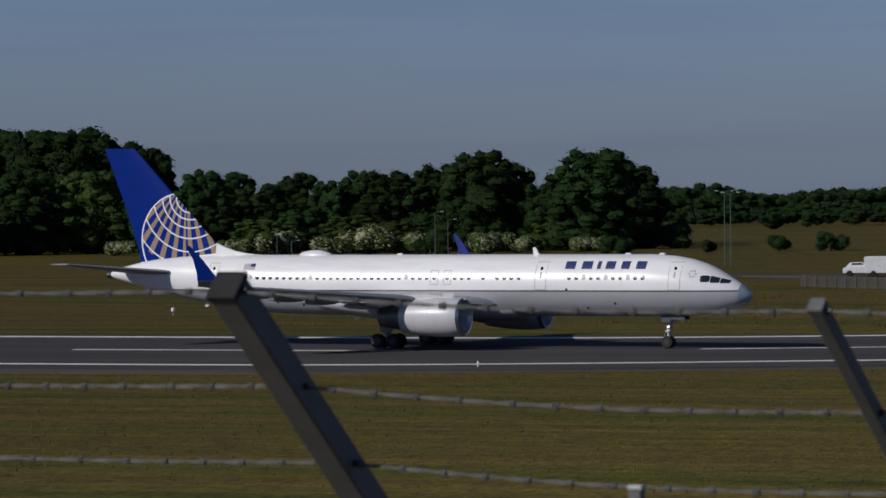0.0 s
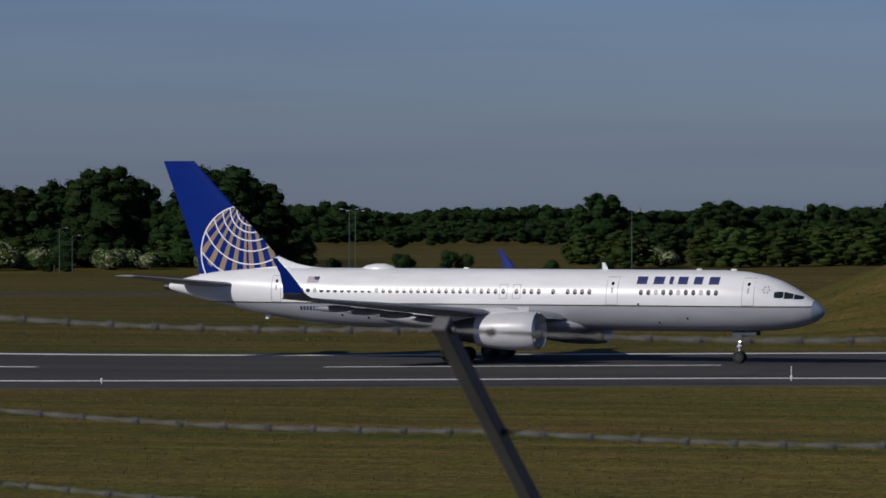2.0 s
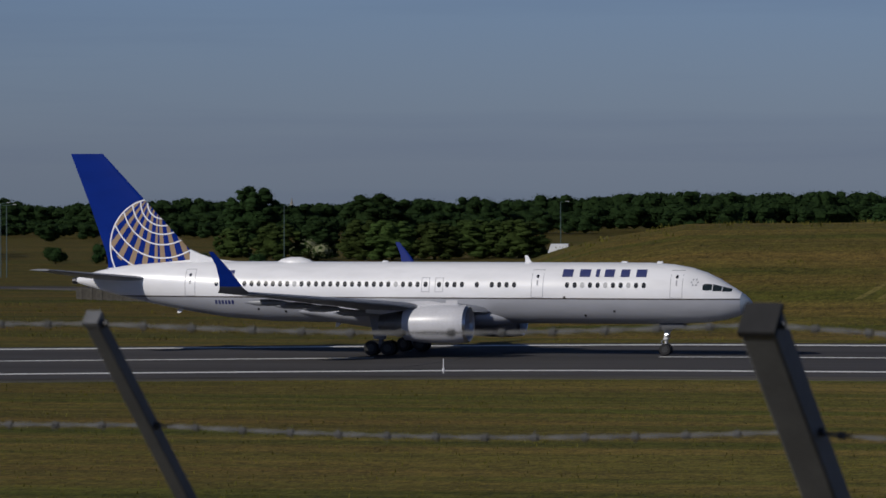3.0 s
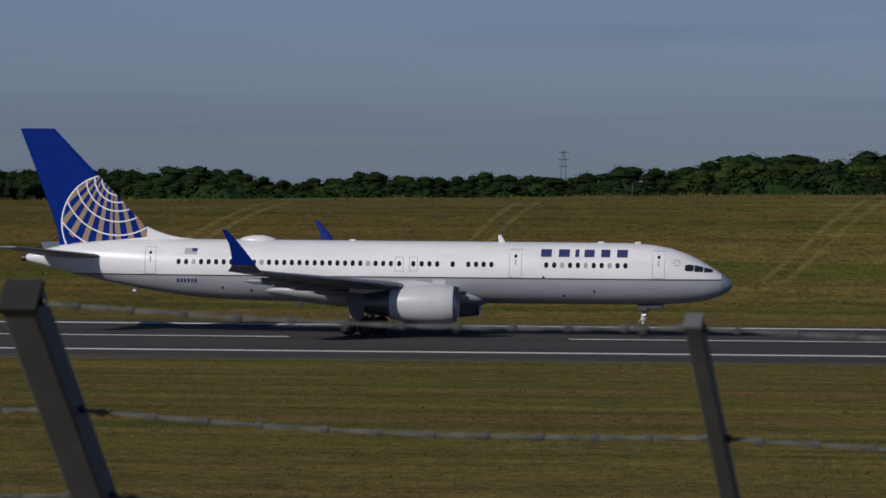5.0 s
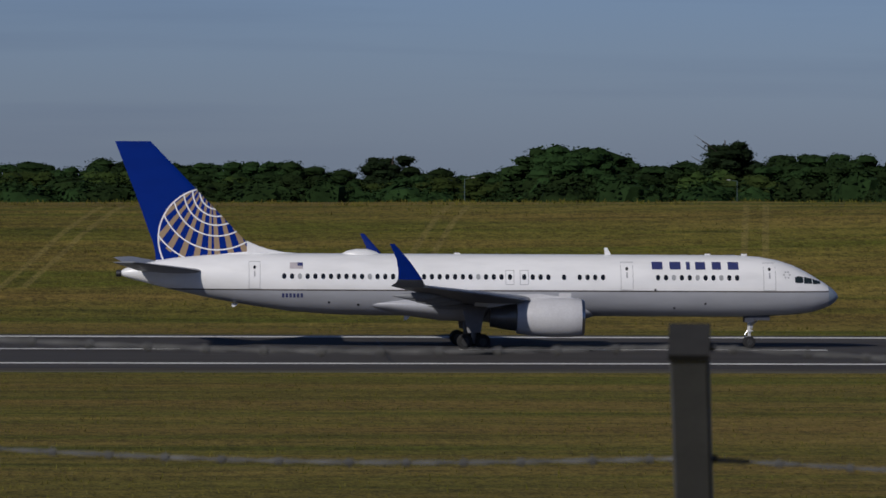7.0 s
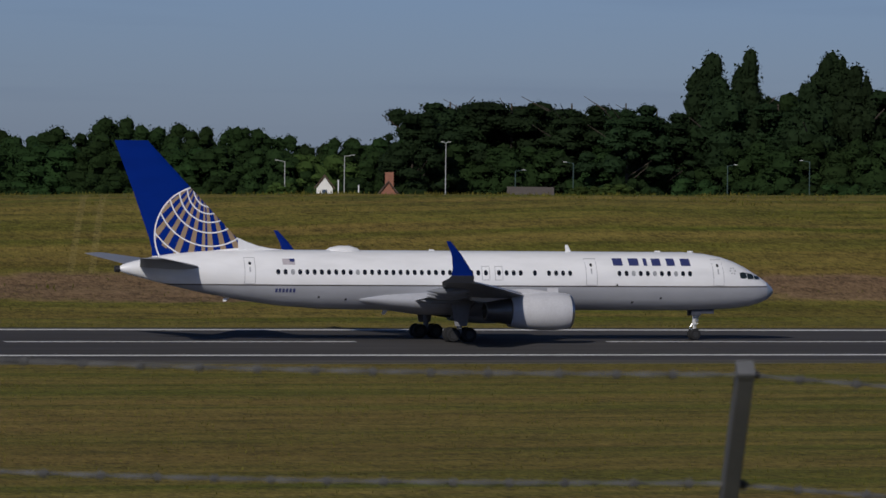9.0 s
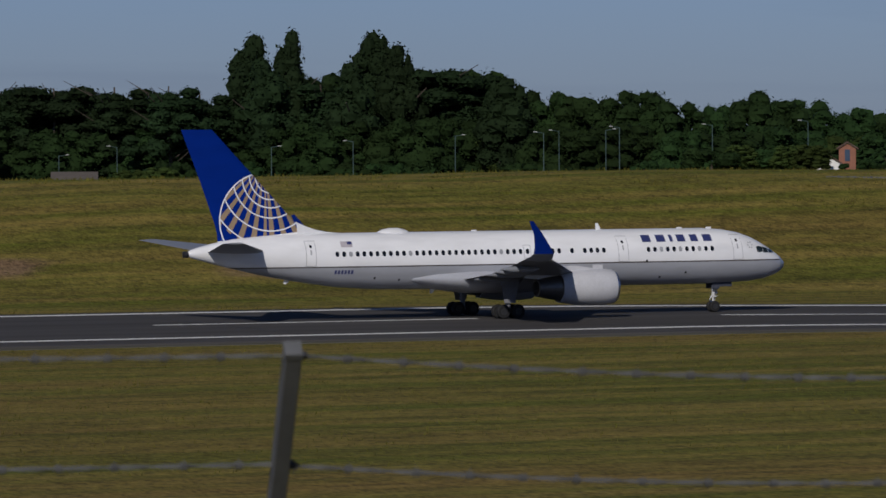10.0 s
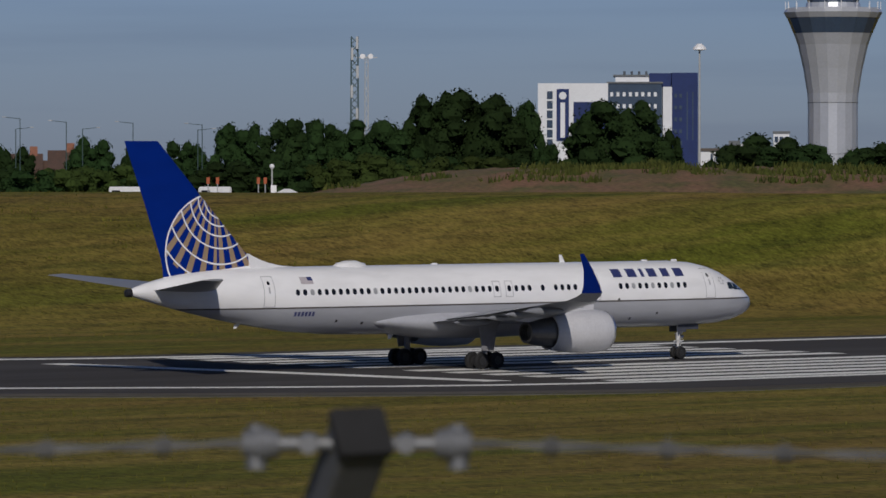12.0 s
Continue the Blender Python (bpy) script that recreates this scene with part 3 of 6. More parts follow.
WING = [(0.4, 16.6, 2.95, 8.9, 0.13), (1.9, 17.6, 3.05, 8.2, 0.13), (6.4, 20.55, 3.45, 5.75, 0.12), (12.5, 24.35, 4.05, 3.9, 0.105), (18.6, 28.15, 4.62, 2.15, 0.10)]
for side in (-1, 1):
    wing = part("wing", wing_mesh(WING, side), M["wing"], plane, "swept grey wing", smooth=True)
    part("slat", wing_mesh([(y, a - 0.16, z - 0.07, 0.75 - 0.02 * y, 0.16) for y, a, z, c, t in WING[1:]], side), M["metal"], wing, smooth=True)
    part("flap", wing_mesh([(2.1, 25.2, 2.92, 1.6, 0.1), (6.4, 25.75, 3.28, 1.45, 0.1)], side), M["wing"], wing, smooth=True)
    part("flap", wing_mesh([(7.2, 25.9, 3.38, 1.3, 0.1), (13.5, 28.1, 4.0, 0.95, 0.1)], side), M["wing"], wing, smooth=True)
    # winglet swept up and back
    rings = []
    for f in (0, 0.06, 0.13, 0.22, 0.4, 0.7, 1.0):
        ang = radians(76) * smooth01(f * 4.2)
        y = 18.6 + 0.62 * smooth01(f * 4.5) + 0.62 * f
        z = 4.62 + 2.62 * f ** 1.2
        a = 28.15 + 0.95 * f + 1.05 * f * f
        c = 0.30 + 1.85 * (1 - f) ** 1.15 - 0.25 * smooth01(f * 5) * (1 - f)
        rings.append([(24 - (a + u), side * (y - h * math.sin(ang)), z + h * math.cos(ang)) for u, h in aerofoil(c, 0.09)])
    bm = bmesh.new()
    loft(bm, rings[3:])
    bmesh.ops.recalc_face_normals(bm, faces=bm.faces)
    winglet = part("winglet", bm, M["blue"], plane, "upswept blue winglet", smooth=True)
    bm = bmesh.new()
    loft(bm, rings[:4])
    bmesh.ops.recalc_face_normals(bm, faces=bm.faces)
    part("winglet_root", bm, M["wing"], winglet, smooth=True)
    for y in (4.6, 8.8, 11.6, 14.4):
        le, zz = lookup([(r[0], r[1] + r[3]) for r in WING], y), lookup([(r[0], r[2]) for r in WING], y)
        bm = bmesh.new()
        lathe_x(bm, [(24 - (le - 1.9), 0.02), (24 - (le - 1.5), 0.16), (24 - (le - 0.6), 0.24), (24 - (le + 0.3), 0.2), (24 - (le + 1.1), 0.02)], 10, side * y, zz - 0.32)
        part("flap_fairing", bm, M["wing"], wing, smooth=True)
    stab = [(0.3, 41.1, 5.05, 4.4, 0.1), (1.0, 41.6, 5.08, 4.1, 0.1), (7.6, 45.9, 5.78, 1.5, 0.09)]
    part("tailplane", wing_mesh(stab, side), M["wing"], plane, "grey horizontal tailplane", smooth=True)

# fin
bm = bmesh.new()
loft(bm, [[(24 - (a + u), h, z) for u, h in aerofoil(c, t)] for z, a, c, t in
          ((5.6, 36.2, 8.4, 0.05), (6.3, 37.9, 6.75, 0.085), (6.9, 38.65, 6.15, 0.09), (10.0, 41.63, 4.28, 0.09), (13.48, 44.98, 2.3, 0.09))])
bmesh.ops.recalc_face_normals(bm, faces=bm.faces)
fin = part("fin", bm, M["fin"], plane, "blue tail fin with gold and white globe lines", smooth=True)
bm = bmesh.new()
loft(bm, [[(24 - a, -w, 6.0), (24 - a, -w * 0.6, z - 0.03), (24 - a, 0, z), (24 - a, w * 0.6, z - 0.03), (24 - a, w, 6.0)] for a, w, z in
          ((35.4, 0.05, 6.25), (36.4, 0.14, 6.34), (37.3, 0.2, 6.52), (38.0, 0.24, 6.75), (38.7, 0.26, 7.05))])
bmesh.ops.recalc_face_normals(bm, faces=bm.faces)
part("fin_fillet", bm, M["white"], fin, smooth=True)

# belly fairing
bm = bmesh.new()
loft(bm, [[(24 - a, w * math.cos(2 * math.pi * k / 32), z + h * math.sin(2 * math.pi * k / 32)) for k in range(32)] for a, w, z, h in
          ((15.6, 0.3, 2.55, 0.2), (16.6, 1.2, 2.6, 0.55), (18.5, 2.0, 2.75, 0.86), (22, 2.2, 2.8, 0.98), (26, 2.2, 2.85, 0.95), (28.5, 1.9, 2.95, 0.72), (30.4, 1.5, 3.0, 0.45), (31.6, 1.2, 3.0, 0.1))])
bmesh.ops.recalc_face_normals(bm, faces=bm.faces)
part("belly_fairing", bm, M["belly"], plane, smooth=True)

# roof dome, aerials, tail cone
bm = bmesh.new()
loft(bm, [[(24 - a, w * math.cos(math.pi * k / 14), 6.15 + h * math.sin(math.pi * k / 14)) for k in range(15)] for a, w, h in
          ((30.0, 0.05, 0.02), (30.3, 0.3, 0.24), (30.9, 0.5, 0.40), (31.6, 0.5, 0.40), (32.2, 0.36, 0.28), (32.7, 0.05, 0.02))], close=False, cap=False)
part("antenna_dome", bm, M["white"], plane, "white satellite dome", smooth=True)
for a, z0, h in ((14.9, 6.2, 0.5), (28.0, 2.25, -0.34), (39.2, 3.0, -0.25)):
    bm = bmesh.new()
    loft(bm, [[(24 - (a + u + o), v, z) for u, v in aerofoil(c, 0.12, 7)] for z, c, o in ((z0, 0.45, 0), (z0 + h, 0.2, 0.28))])
    part("aerial", bm, M["white"], plane)
for a in (6.2, 8.6, 25.0):
    bm = bmesh.new()
    box(bm, 24 - a - 0.2, 24 - a + 0.2, -0.1, 0.1, 6.2, 6.33, 0.04)
    part("beacon", bm, M["white"], plane)
bm = bmesh.new()
lathe_x(bm, [(24 - 46.85, 0.24), (24 - 47.15, 0.22), (24 - 47.18, 0.12)], 16, 0, 4.9)
part("tail_exhaust", bm, M["dark_metal"], plane, "dark metal exhaust at the tail tip", smooth=False)

# engines
for side in (-1, 1):
    cy, cz = side * 6.45, 2.35
    X = lambda a: 24 - a
    bm = bmesh.new()
    prof = [(X(18.4), 0.90), (X(17.55), 0.98), (X(17.32), 1.06), (X(17.3), 1.12), (X(17.5), 1.20), (X(18.2), 1.27), (X(19.3), 1.28), (X(20.4), 1.21), (X(21.6), 1.05), (X(21.62), 0.98), (X(20.6), 0.95)]
    n = 40
    loft(bm, [[(x, cy + r * math.cos(2 * math.pi * k / n), cz + r * math.sin(2 * math.pi * k / n)) for k in range(n)] for x, r in prof], cap=False)
    bmesh.ops.recalc_face_normals(bm, faces=bm.faces)
    engine = part("engine", bm, M["nacelle"], plane, "large pale grey turbofan nacelle", smooth=True)
    bm = bmesh.new()
    loft(bm, [[(x, cy + r * math.cos(2 * math.pi * k / n), cz + r * math.sin(2 * math.pi * k / n)) for k in range(n)] for x, r in ((X(17.56), 0.975), (X(17.31), 1.065), (X(17.285), 1.12), (X(17.48), 1.212))], cap=False)
    part("intake_lip", bm, M["metal"], engine, "polished metal intake lip", smooth=True)
    bm = bmesh.new()
    lathe_x(bm, [(X(18.4), 0.97), (X(18.45), 0.97)], 32, cy, cz)
    lathe_x(bm, [(X(17.7), 0.02), (X(18.0), 0.16), (X(18.4), 0.28)], 16, cy, cz)
    part("fan", bm, M["dark_metal"], engine)
    bm = bmesh.new()
    lathe_x(bm, [(X(20.4), 0.97), (X(21.2), 0.93), (X(22.2), 0.82), (X(23.3), 0.62), (X(23.32), 0.5), (X(22.8), 0.48)], 32, cy, cz)
    part("core_nozzle", bm, M["nozzle"], engine, "dark core exhaust nozzle", smooth=False)
    bm = bmesh.new()
    loft(bm, [[(X(a), cy - side * 0.0 + w, z) for w in (-0.18, 0.18) for z in ((z0, z1) if w < 0 else (z1, z0))] for a, z0, z1 in ((18.4, 3.4, 3.62), (20.2, 3.2, 3.85), (22.5, 2.9, 3.75), (24.3, 3.05, 3.5))])
    bmesh.ops.recalc_face_normals(bm, faces=bm.faces)
    part("pylon", bm, M["nacelle"], engine)
    bm = bmesh.new()
    box(bm, X(18.9), X(18.1), cy - 0.02, cy + 0.02, cz + 1.2, cz + 1.55, 0.01)
    part("strake", bm, M["nacelle"], engine)


def wheel_mesh(r, w):
    bm = bmesh.new()
    n = 28
    prof = [(-w / 2, r * 0.55), (-w / 2, r * 0.86), (-w * 0.36, r * 0.97), (0, r), (w * 0.36, r * 0.97), (w / 2, r * 0.86), (w / 2, r * 0.55)]
    loft(bm, [[(rr * math.cos(2 * math.pi * k / n), y, rr * math.sin(2 * math.pi * k / n)) for k in range(n)] for y, rr in prof])
    bmesh.ops.recalc_face_normals(bm, faces=bm.faces)
    return bm


def rim_mesh(r, w):
    bm = bmesh.new()
    for y0, y1 in ((-w / 2 - 0.015, -w / 2 + 0.02), (w / 2 - 0.02, w / 2 + 0.015)):
        loft(bm, [[(rr * math.cos(2 * math.pi * k / 20), y, rr * math.sin(2 * math.pi * k / 20)) for k in range(20)] for y, rr in ((y0, r * 0.5), (y1, r * 0.5))])
    for k in range(5):
        t = 2 * math.pi * k / 5
        box(bm, -0.04, 0.04, -w / 2 - 0.03, w / 2 + 0.03, r * 0.22, r * 0.42, 0, Matrix.Rotation(t, 4, "Y"))
    return bm


WHEELS = []
RW_Z = 0.17


def add_wheel(parent, x, y, r, w):
    wh = part("wheel", wheel_mesh(r, w), M["rubber"], parent, "black aircraft tyre", smooth=False)
    wh.location = (x, y, RW_Z + r)
    WHEELS.append((wh, x, y, r))
    bm = rim_mesh(r, w)
    me = bpy.data.meshes.new("rim")
    bm.to_mesh(me)
    bm.free()
    me.materials.append(M["rim"])
    # tyre and rim turn as one mesh with two materials
    base = wh.data
    base.materials.append(M["rim"])
    both = bmesh.new()
    both.from_mesh(base)
    count = len(both.faces)
    both.from_mesh(me)
    both.faces.ensure_lookup_table()
    for f in both.faces[count:]:
        f.material_index = 1
    both.to_mesh(base)
    both.free()
    bpy.data.meshes.remove(me)


for side in (-1, 1):
    cx, cy = 24 - 24.15, side * 3.66
    bm = bmesh.new()
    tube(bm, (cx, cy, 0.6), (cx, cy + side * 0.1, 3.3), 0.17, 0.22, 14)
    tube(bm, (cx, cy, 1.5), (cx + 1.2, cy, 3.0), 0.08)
    gear = part("main_gear", bm, M["gear_shaded"], plane, "main landing gear leg with four wheels", smooth=True)
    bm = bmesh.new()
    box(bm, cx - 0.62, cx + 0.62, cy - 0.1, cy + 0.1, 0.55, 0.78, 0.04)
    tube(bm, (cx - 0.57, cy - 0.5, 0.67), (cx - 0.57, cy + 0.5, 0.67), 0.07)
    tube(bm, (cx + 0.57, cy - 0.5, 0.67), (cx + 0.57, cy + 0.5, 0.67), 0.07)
    part("bogie_beam", bm, M["gear_shaded"], gear)
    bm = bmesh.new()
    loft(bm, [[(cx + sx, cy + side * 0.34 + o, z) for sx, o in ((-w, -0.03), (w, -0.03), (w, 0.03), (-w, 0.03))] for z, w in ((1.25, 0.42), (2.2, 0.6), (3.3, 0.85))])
    part("gear_door", bm, M["gear_shaded"], gear, "grey landing gear door")
    for sx in (-0.57, 0.57):
        for sy in (-0.42, 0.42):
            add_wheel(gear, cx + sx, cy + sy, 0.5, 0.36)

cx = 24 - 5.83
bm = bmesh.new()
tube(bm, (cx, 0, 0.5), (cx, 0, 1.5), 0.085, 0.085, 12)
tube(bm, (cx, 0, 1.3), (cx + 0.12, 0, 2.5), 0.14, 0.15, 12)
tube(bm, (cx + 0.1, 0, 1.6), (cx + 0.95, 0, 2.4), 0.055)
tube(bm, (cx, -0.36, 0.55), (cx, 0.36, 0.55), 0.06)
nose_gear = part("nose_gear", bm, M["strut"], plane, "nose landing gear with twin wheels", smooth=True)
bm = bmesh.new()
tube(bm, (cx - 0.08, 0, 0.75), (cx - 0.3, 0, 1.05), 0.035)
tube(bm, (cx - 0.3, 0, 1.05), (cx - 0.08, 0, 1.35), 0.035)
tube(bm, (cx - 0.09, -0.12, 0.9), (cx - 0.09, 0.12, 0.9), 0.05)
part("torque_link", bm, M["metal"], nose_gear)
bm = bmesh.new()
for sy in (-0.16, 0.16):
    tube(bm, (cx + 0.06, sy, 0.62), (cx + 0.10, sy, 1.9), 0.022, 0.022, 6)
    tube(bm, (cx - 0.10, sy * 1.6, 1.25), (cx + 0.22, sy * 1.6, 1.32), 0.05, 0.04, 8)
tube(bm, (cx - 0.05, -0.22, 1.75), (cx - 0.05, 0.22, 1.75), 0.045)
part("steering_fittings", bm, M["strut"], nose_gear, "pale hoses and steering jacks")
for side in (-1, 1):
    bm = bmesh.new()
    box(bm, cx - 0.35, cx + 0.3, side * 0.42 - 0.02, side * 0.42 + 0.02, 1.85, 2.4, 0.01)
    part("gear_door", bm, M["door_shade"], nose_gear)
    bm = bmesh.new()
    lathe_x(bm, [(cx + 0.02, 0.10), (cx + 0.2, 0.12), (cx + 0.21, 0.1)], 12, side * 0.2, 1.55)
    part("taxi_light", bm, M["metal"], nose_gear)
    add_wheel(nose_gear, cx, side * 0.24, 0.4, 0.26)
for side in (-1, 1):
    bm = bmesh.new()
    box(bm, cx + 0.3, cx + 1.3, side * 0.42 - 0.02, side * 0.42 + 0.02, 2.0, 2.4, 0.01)
    part("forward_gear_door", bm, M["door_shade"], nose_gear)


# ---- trees ----
EYE_END = Vector((39.2, 53.8, 0))


def crown_mesh(name, lobes, cards, size, rng, mat, core=0.84, loose=0.8, lo=0.78, hi=1.13):
    """Leaf sprays on the lobes (centre, radii) of a crown, about one metre high in all, over a knobbly inner body."""
    verts, faces = [], []
    areas = [a * b + b * c + a * c for _, (a, b, c) in lobes]
    total = sum(areas)
    for (cx, cy, cz), (a, b, c) in lobes:
        base, rows, cols = len(verts), 4, 8
        for i in range(rows + 1):
            for j in range(cols):
                th, ph = math.pi * i / rows, 2 * math.pi * (j + 0.5 * (i % 2)) / cols
                k = core * rng.uniform(0.72, 1.14)
                verts.append((cx + a * k * math.sin(th) * math.cos(ph), cy + b * k * math.sin(th) * math.sin(ph), cz + c * k * math.cos(th)))
        for i in range(rows):
            for j in range(cols):
                faces.append((base + i * cols + j, base + (i + 1) * cols + j, base + (i + 1) * cols + (j + 1) % cols, base + i * cols + (j + 1) % cols))
        for _ in range(int(cards * (a * b + b * c + a * c) / total)):
            d = Vector((rng.gauss(0, 1), rng.gauss(0, 1), rng.gauss(0, 1))).normalized()
            k = lo + (1 + (hi - 1) * min(1.0, 0.09 / c) - lo) * rng.random() ** 1.3
            p = Vector((cx + a * d.x * k, cy + b * d.y * k, cz + c * d.z * k))
            nrm = (d + loose * Vector((rng.uniform(-1, 1), rng.uniform(-1, 1), rng.uniform(-0.6, 1.3)))).normalized()
            u = Matrix.Rotation(rng.uniform(0, 6.28), 3, nrm) @ nrm.orthogonal().normalized()
            v = nrm.cross(u)
            s = size * rng.uniform(0.5, 1.3)
            n = len(verts)
            for su, sv in ((-1, -0.6), (1, -0.45), (0.1, 0.95)):
                verts.append(tuple(p + u * s * su + v * s * sv))
            faces.append((n, n + 1, n + 2))
    me = bpy.data.meshes.new(name)
    me.from_pydata(verts, [], faces)
    me.materials.append(mat)
    me.update()
    return me


def trunk_mesh(rng, height, r, limbs, top=0.8):
    bm = bmesh.new()
    pts = [Vector((0, 0, -0.05)), Vector((rng.uniform(-0.01, 0.01), rng.uniform(-0.01, 0.01), height * 0.5)), Vector((rng.uniform(-0.02, 0.02), rng.uniform(-0.02, 0.02), height * top))]
    tube(bm, pts[0], pts[1], r, r * 0.7, 7)
    tube(bm, pts[1], pts[2], r * 0.7, r * 0.25, 6)
    for k in range(limbs):
        t = rng.uniform(0.35, 0.9)
        p = pts[0].lerp(pts[2], t)
        a = rng.uniform(0, 6.28)
        tube(bm, p, p + Vector((math.cos(a) * 0.2, math.sin(a) * 0.2, 0.14)) * rng.uniform(0.7, 1.2), r * 0.35, r * 0.1, 5)
    return bm


def make_tree(name, kind, seed):
    rng = random.Random(seed)
    ob = thing(name, pose(0, -500 - 20 * seed, -300), "", "tree")
    if kind in ("broad", "light"):
        w = rng.uniform(0.33, 0.42) if kind == "broad" else rng.uniform(0.36, 0.45)
        waist = rng.uniform(0.36, 0.46)
        lobes = [((0, 0, waist), (w * 0.86, w * 0.86, 0.42)), ((rng.uniform(-0.05, 0.05), rng.uniform(-0.05, 0.05), 0.64), (w * 0.66, w * 0.66, 0.29))]
        # boughs billow out of a dome, a few of them proud of it
        for k in range(54):
            a, f = 2.4 * k + rng.uniform(-0.4, 0.4), (k + rng.random()) / 54
            z = 0.08 + 0.84 * f
            fall = (z - waist) / (0.96 - waist) if z > waist else (waist - z) / (waist + 0.10)
            rr = w * math.sqrt(max(0.02, 1 - fall ** 2)) * rng.uniform(0.70, 0.98)
            sz = rng.uniform(0.075, 0.125) * (1.1 - 0.3 * f)
            lobes.append(((rr * math.cos(a), rr * math.sin(a), z), (sz * rng.uniform(0.9, 1.25), sz * rng.uniform(0.9, 1.25), sz * rng.uniform(0.66, 0.92))))
        mat, cards, size, tr = M["leaf" if kind == "broad" else "leaf_light"], 7600, 0.0105, trunk_mesh(rng, 0.8, 0.025, 6)
    elif kind == "spire":
        lobes = []
        for k in range(56):
            z = 0.05 + 0.88 * (k + rng.random()) / 56
            w = 0.24 * max(0.0, 1.0 - z) ** 0.42 * (0.88 + 0.16 * math.sin(9 * z + seed)) + 0.01
            a, sz = rng.uniform(0, 6.28), max(0.03, w * rng.uniform(0.32, 0.5))
            lobes.append(((w * 0.62 * math.cos(a), w * 0.62 * math.sin(a), z), (sz, sz, rng.uniform(0.05, 0.09))))
        lobes.append(((0, 0, 0.4), (0.12, 0.12, 0.36)))
        for z in (0.58, 0.68, 0.77, 0.85, 0.91, 0.955):
            w = 0.21 * (1.0 - z) ** 0.45
            lobes.append(((rng.uniform(-0.01, 0.01), rng.uniform(-0.01, 0.01), z), (w, w, 0.06)))
        mat, cards, size, tr = M["needles"], 6500, 0.0085, trunk_mesh(rng, 0.9, 0.025, 2)
    elif kind == "pine":
        lobes = []
        for k in range(54):
            z = 0.36 + 0.56 * rng.random() ** 0.8
            a, rr = rng.uniform(0, 6.28), math.sqrt(rng.random()) * 0.24 * math.sqrt(max(0.05, 1.12 - z)) * 1.25
            sz = rng.uniform(0.04, 0.085)
            lobes.append(((rr * math.cos(a), rr * math.sin(a), z), (sz * rng.uniform(0.9, 1.3), sz * rng.uniform(0.9, 1.3), sz * rng.uniform(0.5, 0.8))))
        mat, cards, size, tr = M["needles"], 5500, 0.0085, trunk_mesh(rng, 1.0, 0.014, 9, 0.95)
    else:
        lobes = [((rng.uniform(-0.5, 0.5), rng.uniform(-0.3, 0.3), rng.uniform(0.25, 0.62)), (rng.uniform(0.25, 0.42),) * 2 + (rng.uniform(0.25, 0.38),)) for _ in range(8)]
        mat, cards, size, tr = (M["blossom"] if kind == "blossom" else M["leaf"]), 2200, 0.028, trunk_mesh(rng, 0.4, 0.04, 3)
    part("trunk", tr, M["bark"], ob)
    me = crown_mesh("crown", lobes, cards, size, rng, mat)
    cro = new("crown", me)
    cro.parent = ob
    if kind == "blossom":
        me2 = crown_mesh("foliage", lobes, 1300, 0.028, rng, M["leaf_light"], core=0.92)
        fo = new("foliage", me2)
        fo.parent = ob
    return ob


LABELS = {
    "broad": ("tree", "dark green broadleaf tree in the belt behind the airfield", "tree", "trees behind the airfield"),
    "light": ("tree", "lighter green bushy tree at the edge of the wood", "tree", "trees behind the airfield"),
    "spire": ("conifer", "tall dense dark conifer rising above the wood", "conifer", "tall conifers"),
    "pine": ("pine_tree", "tall pine with a bare trunk and flat needle clumps", "pine tree", "pines"),
    "bush": ("bush", "round dark green bush on the rough grass", "bush", "bushes"),
    "blossom": ("blossom_bush", "hawthorn bush covered in creamy blossom", "bush", "blossoming bushes"),
}
STOCK = {k: [make_tree(LABELS[k][0], k, 40 + 7 * i + len(k)) for i in range(n)] for k, n in (("broad", 6), ("light", 2), ("spire", 2), ("pine", 3), ("bush", 2), ("blossom", 2))}
tree_rng = random.Random(11)


def plant(kind, x, y, height, wide=1.0, sink=0.0, pick=None):
    src = STOCK[kind][pick if pick is not None else tree_rng.randrange(len(STOCK[kind]))]
    m = Matrix.Translation((x, y, ground_z(x, y) - sink)) @ Matrix.Rotation(tree_rng.uniform(0, 6.28), 4, "Z") @ Matrix.Diagonal((height * wide, height * wide, height, 1))
    ob = copy_thing(src, m)
    tagged(ob, *LABELS[kind][1:])
    return ob


def at(az, r, eye=None):
    x, y = polar(az, r)
    return (x + eye.x, y + eye.y) if eye else (x, y)


def top_height(el, r, x, y):
    return max(2.5, CAM_Z + r * math.tan(radians(el)) - ground_z(x, y))


# skyline of the woods: bearing and elevation of the tree tops, stretch by stretch
WOOD_WEST = [(-27, 0.36), (-26.03, 0.37), (-25.1, 0.39), (-24.71, 0.21), (-24.3, 0.19), (-24.05, -0.25), (-23.49, -0.02), (-23.06, -0.26), (-22.59, -0.13), (-22.06, -0.19),
             (-21.66, -0.06), (-21.27, -0.25), (-20.97, -0.08), (-20.67, -0.09), (-20.4, 0.14), (-20.0, -0.16), (-19.61, -0.3), (-19.07, 0.14), (-18.54, -0.11), (-18.35, -0.3)]
WOOD_FAR = [(-18.6, -0.33), (-18.11, -0.28), (-17.92, -0.41), (-17.67, -0.26), (-17.42, -0.37), (-16.76, -0.42), (-16.23, -0.36), (-15.42, -0.36), (-14.96, -0.34), (-14.22, -0.39),
            (-13.76, -0.4), (-12.7, -0.36), (-11.9, -0.33), (-11.17, -0.32), (-10.25, -0.28), (-9.65, -0.23), (-9.19, -0.28), (-8.2, -0.25), (-7.2, -0.26)]
